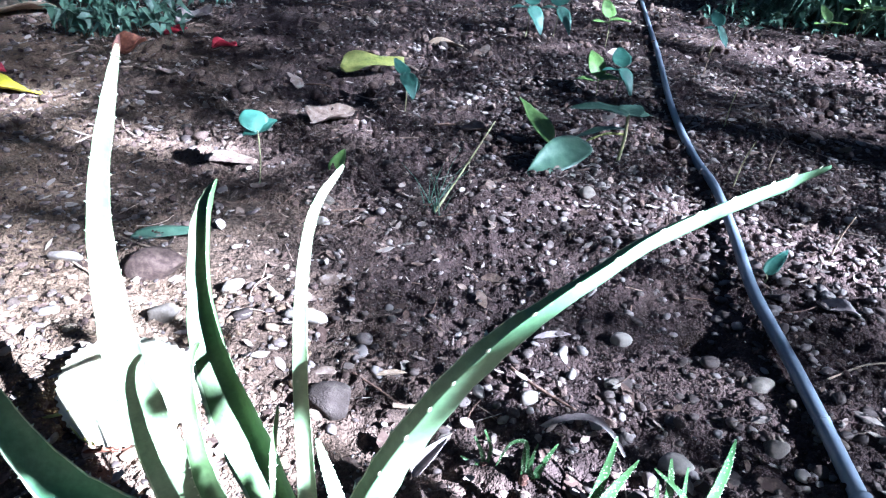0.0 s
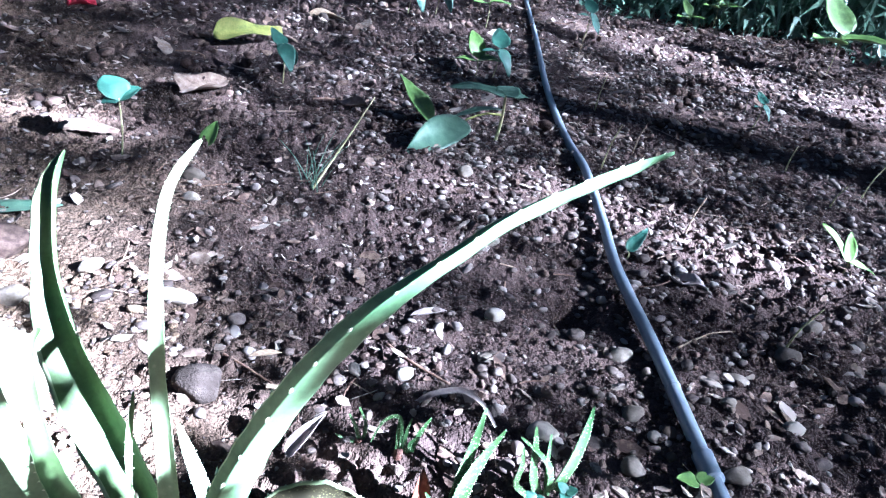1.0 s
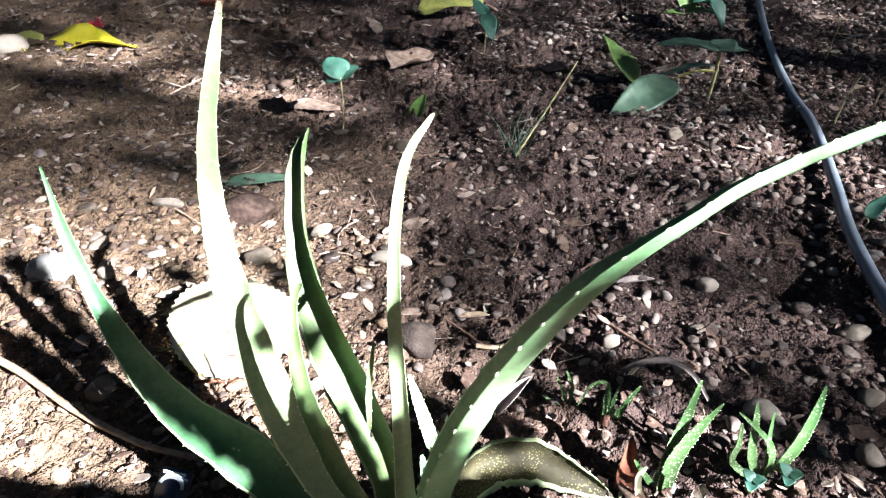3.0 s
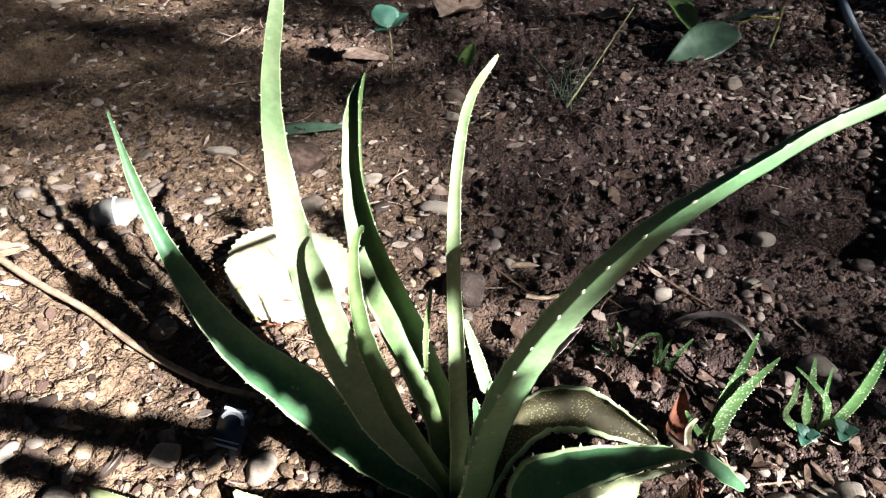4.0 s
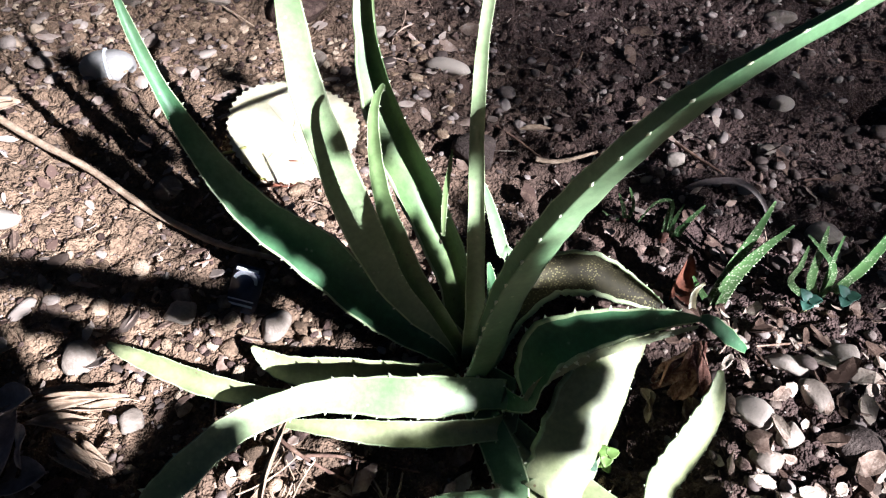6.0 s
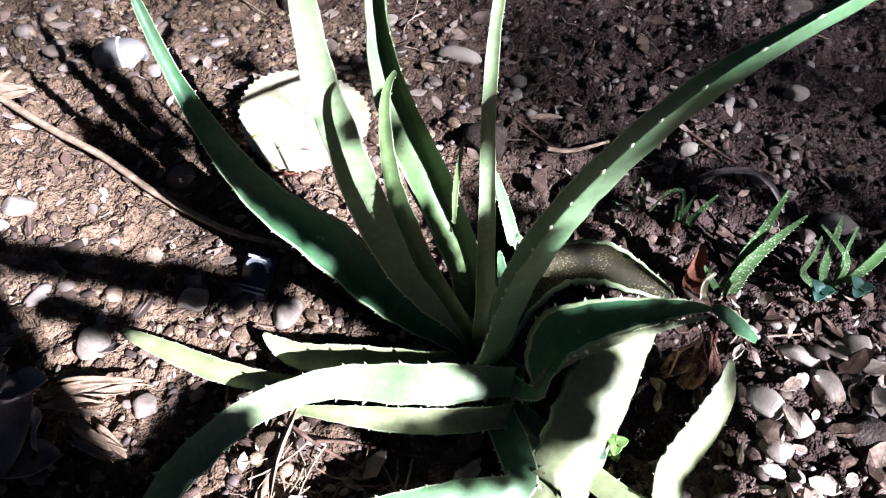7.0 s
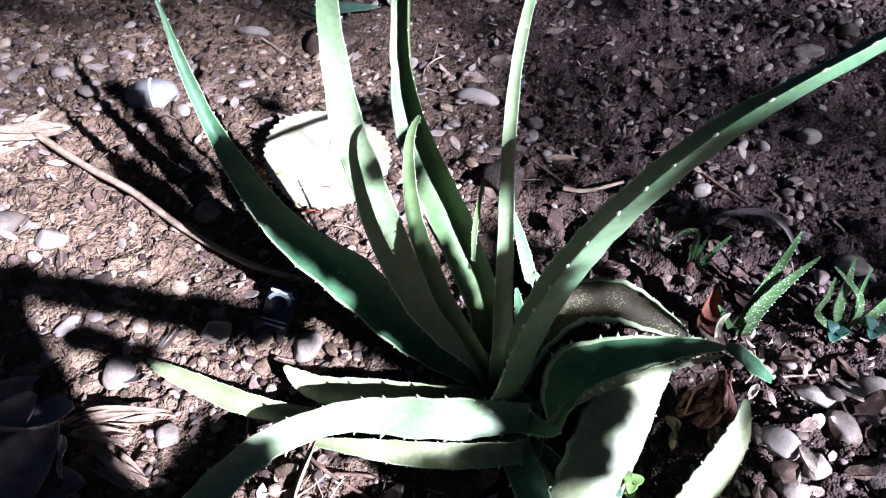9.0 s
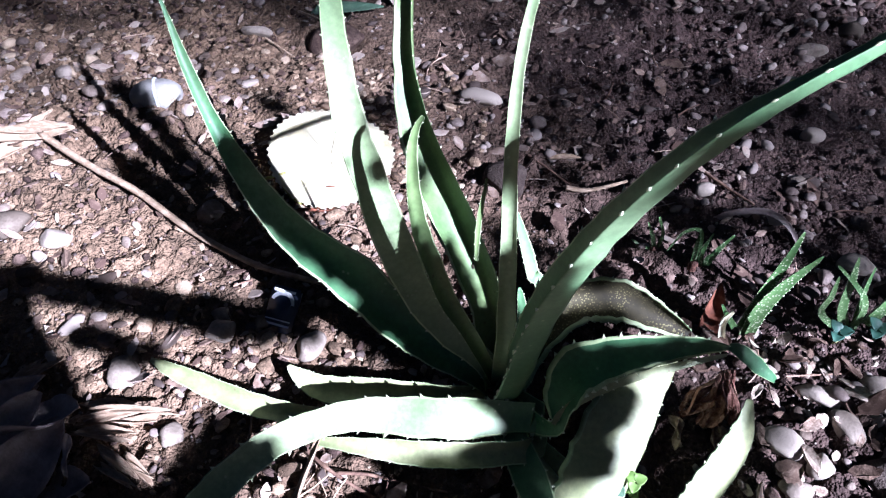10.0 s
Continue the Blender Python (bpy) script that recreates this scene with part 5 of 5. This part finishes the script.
seedling(0.014, 0.251, 0.030, [(20, 10, 0.009, 0.009, 1), (140, 10, 0.009, 0.009, 1), (260, -10, 0.009, 0.009, 1), (300, 0, 0.008, 0.008, 0.5), (180, 0, 0.008, 0.008, 0.5)], LEAFGREEN, "small clover between pale aloe leaves")
seedling(0.001, 0.247, 0.018, [(70, 10, 0.009, 0.009, 1), (190, 10, 0.009, 0.009, 1), (310, 0, 0.009, 0.009, 1)], DARKLEAF, "small clover between pale aloe leaves")


def grass_tuft(x, y, blades, height, material, label, spread_r=0.012, seed=0):
    rnd = random.Random(seed)
    e = thing("grass_tuft", x, y, gz(x, y), label, "grass")
    for k in range(blades):
        a = rnd.uniform(0, 6.28)
        h = height * rnd.uniform(0.5, 1.1)
        out = h * rnd.uniform(0.2, 0.9)
        bm = bmesh.new()
        s = Vector((rnd.gauss(0, spread_r), rnd.gauss(0, spread_r), -0.003))
        tip = s + Vector((out * math.cos(a), out * math.sin(a), h))
        tube(bm, [s, s.lerp(tip, 0.5) + Vector((0, 0, h * 0.12)), tip], 0.0011, 4, 7, 0.2)
        part("blade", bm, material, e)


grass_tuft(0.013, 1.040, 12, 0.09, DARKLEAF, "tuft of dark grass blades", seed=1)
e = thing("grass_stalk", 0.014, 1.029, gz(0.014, 1.029), "leaning dry grass stalk", "stalk")
bm = bmesh.new()
tube(bm, [(0, 0, 0), (0.05, 0.06, 0.055), (0.105, 0.14, 0.11)], 0.0022, 5, 10, 0.5)
part("stalk", bm, STEM, e)
for k, (x, y, h, dx) in enumerate(((0.628, 0.927, 0.075, 0.016), (1.021, 1.204, 0.06, 0.006), (0.577, 1.176, 0.09, 0.02), (0.680, 1.254, 0.07, 0.015), (0.594, 0.613, 0.07, 0.03), (0.761, 0.622, 0.06, 0.02), (0.848, 2.019, 0.12, 0.02), (1.108, 1.077, 0.08, 0.03), (0.707, 1.528, 0.09, 0.01), (1.165, 1.583, 0.08, -0.01), (0.987, 1.023, 0.05, 0.02))):
    e = thing("stubble_stalk", x, y, gz(x, y), "thin dry upright stalk", "stalk", "stubble in the bed")
    bm = bmesh.new()
    tube(bm, [(0, 0, -0.004), (dx * 0.4, 0.003, h * 0.5), (dx, 0, h)], 0.0018, 5, 8, 0.5)
    part("stalk", bm, STEM if k % 3 else STRAW, e)

# single twigs on the soil
def twig(points, r, label, material=TWIG):
    bm = bmesh.new()
    tube(bm, [(x, y, gz(x, y) + 0.006) for x, y in points], r, 6, 16, 0.6, 0.12)
    return tagged(part("twig", bm, material), label, "twig", "single twigs")


twig([(0.087, 0.640), (0.111, 0.605), (0.147, 0.569)], 0.0022, "brown twig lying on soil")
twig([(-0.089, 0.625), (-0.064, 0.601), (-0.037, 0.579)], 0.0016, "thin brown twig on soil")
twig([(-0.044, 0.574), (-0.019, 0.575), (0.021, 0.596)], 0.0030, "pale bent twig on soil", STRAW)
twig([(-0.448, 0.790), (-0.401, 0.765)], 0.0014, "thin straw on soil", STRAW)
twig([(-0.433, 0.887), (-0.370, 0.828), (-0.335, 0.850)], 0.0016, "thin straw on soil", STRAW)
twig([(-0.246, 0.257), (-0.229, 0.244), (-0.207, 0.231), (-0.185, 0.224), (-0.155, 0.212)], 0.0020, "dark bent twig under aloe")
twig([(-0.206, 0.232), (-0.182, 0.235), (-0.157, 0.236), (-0.119, 0.228)], 0.0016, "dark twig under aloe")
twig([(-0.785, 1.851), (-0.735, 1.845), (-0.69, 1.825)], 0.004, "short tan stick on soil", STRAW)
twig([(0.061, 0.203), (0.101, 0.222), (0.152, 0.238)], 0.0024, "grey stick beside pebbles")
twig([(0.445, 0.618), (0.512, 0.652), (0.552, 0.656)], 0.0014, "thin straw beside pipe", STRAW)
def husk_scrap(x, y, ln, turn, strips, seed):
    """A bundle of torn, splintered strips of husk."""
    rnd = random.Random(seed)
    e = thing("husk_scrap", x, y, gz(x, y) + 0.004, "splintered pale husk on soil", "husk", "husk scraps")
    for k in range(strips):
        bm = bmesh.new()
        blade(bm, pose(rnd.gauss(-ln / 2, ln * 0.12), (k - strips / 2) * 0.0045 + rnd.gauss(0, 0.002), rnd.uniform(0, 0.008), rnd.gauss(0, 25), rnd.gauss(0, 6), turn + rnd.gauss(0, 9)),
              ln * rnd.uniform(0.5, 1.1), rnd.uniform(0.004, 0.010), fold=0.5, wave=0.025, blunt=0.9, rows=9, cols=4, seed=seed + k)
        part("strip", bm, STRAW, e)


for k, (x, y, ln, w, turn, pitch, roll) in enumerate(((-0.462, 0.214, 0.085, 0.034, 62, 14, 20), (-0.440, 0.228, 0.070, 0.040, 25, 10, -25), (-0.436, 0.200, 0.080, 0.044, 80, 6, 30),
                                                       (-0.415, 0.183, 0.075, 0.036, 15, 8, -15), (-0.402, 0.207, 0.036, 0.007, -62, 4, 0), (-0.482, 0.252, 0.060, 0.026, 40, 10, 30))):
    fallen_leaf(x, y, ln, w, GREYLEAF, "crumpled grey dead leaf in the shade", turn=turn, pitch=pitch, roll=roll, z=0.008, fold=0.35, wave=0.07, blunt=0.8, seed=200 + k)
husk_scrap(-0.384, 0.241, 0.075, 12, 7, 100)
husk_scrap(-0.354, 0.216, 0.05, -20, 5, 120)
husk_scrap(-0.184, 0.167, 0.09, 95, 6, 140)
husk_scrap(-0.445, 0.207, 0.06, -40, 5, 160)
husk_scrap(-0.469, 0.256, 0.05, 60, 4, 180)
p = spread(90, -0.24, -0.13, 0.13, 0.22)
scatter_twigs("root_fibres", p, rng.uniform(0.015, 0.05, len(p)), 0.0006, STRAW, "tangle of thin straw-coloured fibres", "fibres", rise=14)
p = spread(3800, 0.15, 1.7, 0.72, 2.2, 0.3, 61)
scatter_blobs("gravel_strewn", p, rng.lognormal(-5.0, 0.4, len(p)).clip(0.003, 0.013), 1, PEBBLE, "flat grey gravel strewn over shaded soil", "gravel", flat=(0.25, 0.5), jag=0.7)


def weed_bed(name, spots, size, material, label, tall=1.6):
    """One mesh of many small leaves close to the soil."""
    verts, faces = [], []
    for (x, y), z in zip(spots, ground_z(spots[:, 0], spots[:, 1])):
        h = size * random.uniform(0.2, tall)
        m = pose(x, y, z + h, random.gauss(0, 35), random.gauss(-20, 35), random.uniform(0, 360))
        s, b = size * random.uniform(0.5, 1.1), len(verts)
        verts += [m @ Vector(v) for v in ((0, 0, 0), (0.4 * s, 0.28 * s, 0.06 * s), (s, 0, -0.12 * s), (0.4 * s, -0.28 * s, 0.06 * s), (0.5 * s, 0, -0.03 * s), (0, 0, -h))]
        faces += [[b, b + 1, b + 4], [b + 1, b + 2, b + 4], [b + 2, b + 3, b + 4], [b + 3, b, b + 4], [b, b + 4, b + 5]]
    return tagged(raw_mesh(name, verts, faces, material), label, "weeds", kind="stuff")


def oval(k, cx, cy, rx, ry):
    a, r = rng.random(k) * 2 * math.pi, np.sqrt(rng.random(k))
    return np.stack([cx + rx * r * np.cos(a), cy + ry * r * np.sin(a)], -1)


weed_bed("weeds_back", oval(230, -1.25, 2.75, 0.55, 0.25), 0.05, DARKLEAF, "low dark green weeds at the back of the bed")
weed_bed("weeds_tuft", oval(170, -0.92, 2.24, 0.20, 0.13), 0.05, DARKLEAF, "patch of low green weeds on the bed")
weed_bed("weeds_side", np.vstack([oval(420, 1.9, 2.85, 0.75, 0.22), oval(260, 2.5, 2.3, 0.4, 0.3)]), 0.05, DARKLEAF, "low weeds along the bed's far edge")
weed_bed("weeds_bank", oval(2600, 2.35, 3.0, 0.95, 0.40), 0.06, DARKLEAF, "dense dark bank of weeds beyond the bed", tall=5.5)
weed_bed("weeds_far", oval(900, 0.6, 4.2, 3.0, 0.5), 0.07, DARKLEAF, "band of low weeds behind the bed")

# ---- unseen tree and shrub, added to shade the bed ----
def spot(x, y, cx, cy, rx, ry, turn=0.0):
    """1 inside a turned oval, falling off at its rim."""
    c, s = math.cos(radians(turn)), math.sin(radians(turn))
    u, v = ((x - cx) * c + (y - cy) * s) / rx, (-(x - cx) * s + (y - cy) * c) / ry
    return math.exp(-(u * u + v * v) ** 3)


def near_streak(x, y, ax, ay, bx, by, half):
    """Whether a point lies within half of the line from a to b."""
    dx, dy = bx - ax, by - ay
    k = max(0.0, min(1.0, ((x - ax) * dx + (y - ay) * dy) / (dx * dx + dy * dy)))
    return math.hypot(x - ax - k * dx, y - ay - k * dy) < half


def under_long_leaf(x, y, half):
    """Whether the sun's way to a point passes the outer half of the long arching leaf."""
    return any(near_streak(x, y, *c, half) for c in ((-0.43, 0.545, -0.445, 0.595), (-0.445, 0.595, -0.414, 0.641), (-0.414, 0.641, -0.34, 0.69)))


def sunny(x, y):
    """Light map that sets the gaps among the added tree's leaves: 1 full sun, 0 shade."""
    if under_long_leaf(x, y, 0.020):
        return 0.80
    front = (0.84 if y > 0.62 and x < -0.38 else 0.74 if y > 0.60 and x > -0.33 else 1.0) if (x < (-0.02 if y < 0.45 else -0.12) and y < 0.80 - 0.04 * x) else 0.0
    back = (0.30 if x < 0.2 else 0.38) if y > 1.55 else 0.0
    return max(front, back, 0.9 * spot(x, y, -0.97, 1.56, 0.30, 0.07),
               0.72 * spot(x, y, -0.26, 0.90, 0.15, 0.13, -40), 0.95 * spot(x, y, -0.48, 1.285, 0.26, 0.058, -22),
               0.9 * spot(x, y, 0.17, 0.30, 0.26, 0.15), spot(x, y, 0.05, 0.19, 0.34, 0.2), 0.93 * spot(x, y, 0.02, 0.45, 0.10, 0.06),
               0.92 * spot(x, y, 0.26, 1.045, 0.22, 0.07, -20), 0.88 * spot(x, y, 0.70, 0.90, 0.35, 0.10, -30),
               0.86 * spot(x, y, 1.22, 2.28, 0.75, 0.22, -62), 0.95 * spot(x, y, 1.69, 1.63, 0.5, 0.18, -35), 0.7 * spot(x, y, 1.13, 3.07, 0.7, 0.16, 0),
               0.72 * spot(x, y, 0.06, 0.62, 0.20, 0.12, 20), 0.62 * spot(x, y, 0.06, 0.84, 0.17, 0.08, 10), 0.75 * spot(x, y, -0.70, 0.90, 0.3, 0.08, -20),
               0.36 * spot(x, y, -0.72, 1.13, 0.35, 0.07, -15), 0.55 * spot(x, y, 0.10, 0.52, 0.16, 0.09), 0.95 * spot(x, y, 0.13, 0.475, 0.12, 0.055), 0.9 * spot(x, y, 0.02, 0.535, 0.09, 0.06))


# Lines of shade wanted on soil and leaves, cast by the added shrub.
WIDE_STREAKS = (
    (-0.33, 0.372, -0.41, 0.381, 0.017), (-0.41, 0.381, -0.62, 0.400, 0.015), (-0.43, 0.331, -0.50, 0.345, 0.010),
    (-0.19, 0.368, -0.30, 0.424, 0.020), (-0.30, 0.422, -0.46, 0.496, 0.012), (-0.46, 0.494, -0.57, 0.561, 0.012),
    (-0.47, 0.546, -0.555, 0.616, 0.009), (-0.555, 0.616, -0.653, 0.697, 0.008),
    (-0.10, 0.335, -0.225, 0.393, 0.032), (-0.225, 0.400, -0.285, 0.424, 0.018), (-0.235, 0.405, -0.335, 0.478, 0.011),
)
SMALL_STREAKS = (
    (-0.322, 0.258, -0.342, 0.205, 0.021), (-0.342, 0.205, -0.325, 0.12, 0.019), (-0.098, 0.306, -0.121, 0.318, 0.012), (-0.128, 0.386, -0.03, 0.412, 0.013),
    (-0.075, 0.290, -0.140, 0.278, 0.015), (-0.092, 0.256, -0.17, 0.252, 0.016), (-0.30, 0.375, -0.33, 0.395, 0.016), (0.060, 0.250, 0.070, 0.305, 0.025),
)


def in_added_shade(x, y):
    return any(near_streak(x, y, *s) for s in WIDE_STREAKS + SMALL_STREAKS) or (y < 0.33 - 0.8 * (x + 0.52) and x < -0.30 and math.hypot((x + 0.62) / 0.42, (y - 0.12) / 0.33) < 1)


def leaf_card(verts, faces, m, s):
    b = len(verts)
    verts += [m @ Vector(v) for v in ((-s * 0.5, 0, 0), (-s * 0.1, s * 0.34, 0.1 * s), (s * 0.6, 0, -0.06 * s), (-s * 0.1, -s * 0.34, 0.1 * s))]
    faces += [[b, b + 1, b + 2], [b, b + 2, b + 3]]


# Added out of view: leaves stand sunward of every spot meant to be dark.
UNSEEN_TREE_AT = (10.5, -4.8)
tree = thing("tree", *UNSEEN_TREE_AT, 0, "unseen leafy tree added to shade the bed", "tree")
bm = bmesh.new()
tube(bm, [(0, 0, -0.2), (0.02, 0.03, 1.6), (-0.05, 0.05, 3.2), (-0.2, 0.1, 5.0), (-0.4, 0.2, 7.0)], 0.2, 12, 20, 0.45, 0.04)
part("trunk", bm, BARK, tree)
for k in range(7):
    bm = bmesh.new()
    d = Vector((random.uniform(-2.8, 2.0), -1.6 + 0.8 * k, random.uniform(0.5, 1.4)))
    s = Vector((-0.12, 0.08, 3.6 + 0.4 * k))
    tube(bm, [s, s + d * 0.5 + Vector((0, 0, 0.1)), s + d], 0.022, 7, 10, 0.3, 0.05)
    part("limb", bm, BARK, tree)
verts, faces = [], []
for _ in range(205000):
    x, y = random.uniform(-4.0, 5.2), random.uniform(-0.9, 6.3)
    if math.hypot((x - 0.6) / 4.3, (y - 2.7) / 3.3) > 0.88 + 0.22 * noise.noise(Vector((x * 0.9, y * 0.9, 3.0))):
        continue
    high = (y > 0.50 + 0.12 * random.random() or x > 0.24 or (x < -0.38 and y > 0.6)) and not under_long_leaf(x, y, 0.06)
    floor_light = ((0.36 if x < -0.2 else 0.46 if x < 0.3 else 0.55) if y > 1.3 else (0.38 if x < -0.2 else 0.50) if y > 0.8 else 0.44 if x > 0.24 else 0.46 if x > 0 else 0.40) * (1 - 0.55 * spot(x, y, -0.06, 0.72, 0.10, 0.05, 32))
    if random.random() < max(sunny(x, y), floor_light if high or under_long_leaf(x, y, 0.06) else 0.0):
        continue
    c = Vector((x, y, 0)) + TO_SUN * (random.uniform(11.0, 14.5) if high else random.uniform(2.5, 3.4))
    leaf_card(verts, faces, pose(c.x - UNSEEN_TREE_AT[0], c.y - UNSEEN_TREE_AT[1], c.z, random.gauss(0, 40), random.gauss(0, 40), random.uniform(0, 360)), random.uniform(0.045, 0.075))
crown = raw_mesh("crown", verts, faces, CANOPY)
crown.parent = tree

# Unseen helper plant: its leaves fill only the rays towards those streaks.
UNSEEN_SHRUB_AT = (0.54, -0.56)
shrub = thing("shrub", *UNSEEN_SHRUB_AT, 0, "unseen leafy shrub added to cast streaks of shade", "shrub")
verts, faces = [], []
for _ in range(76000):
    x, y = random.uniform(-1.0, 0.12), random.uniform(-0.2, 0.8)
    if not in_added_shade(x, y):
        continue
    c = Vector((x, y, 0)) + TO_SUN * random.uniform(1.35, 1.65)
    leaf_card(verts, faces, pose(c.x - UNSEEN_SHRUB_AT[0], c.y - UNSEEN_SHRUB_AT[1], c.z, random.gauss(0, 40), random.gauss(0, 40), random.uniform(0, 360)), random.uniform(0.014, 0.026))
crown = raw_mesh("crown", verts, faces, CANOPY)
crown.parent = shrub
for k in range(3):
    bm = bmesh.new()
    tube(bm, [(0.015 * k, -0.02 * k, -0.02), (0.02 - 0.02 * k, -0.02 * k, 0.4), (0.02 - 0.03 * k, 0.01 - 0.03 * k, 0.78)], 0.006, 7, 10, 0.5, 0.05)
    part("branch", bm, BARK, shrub)
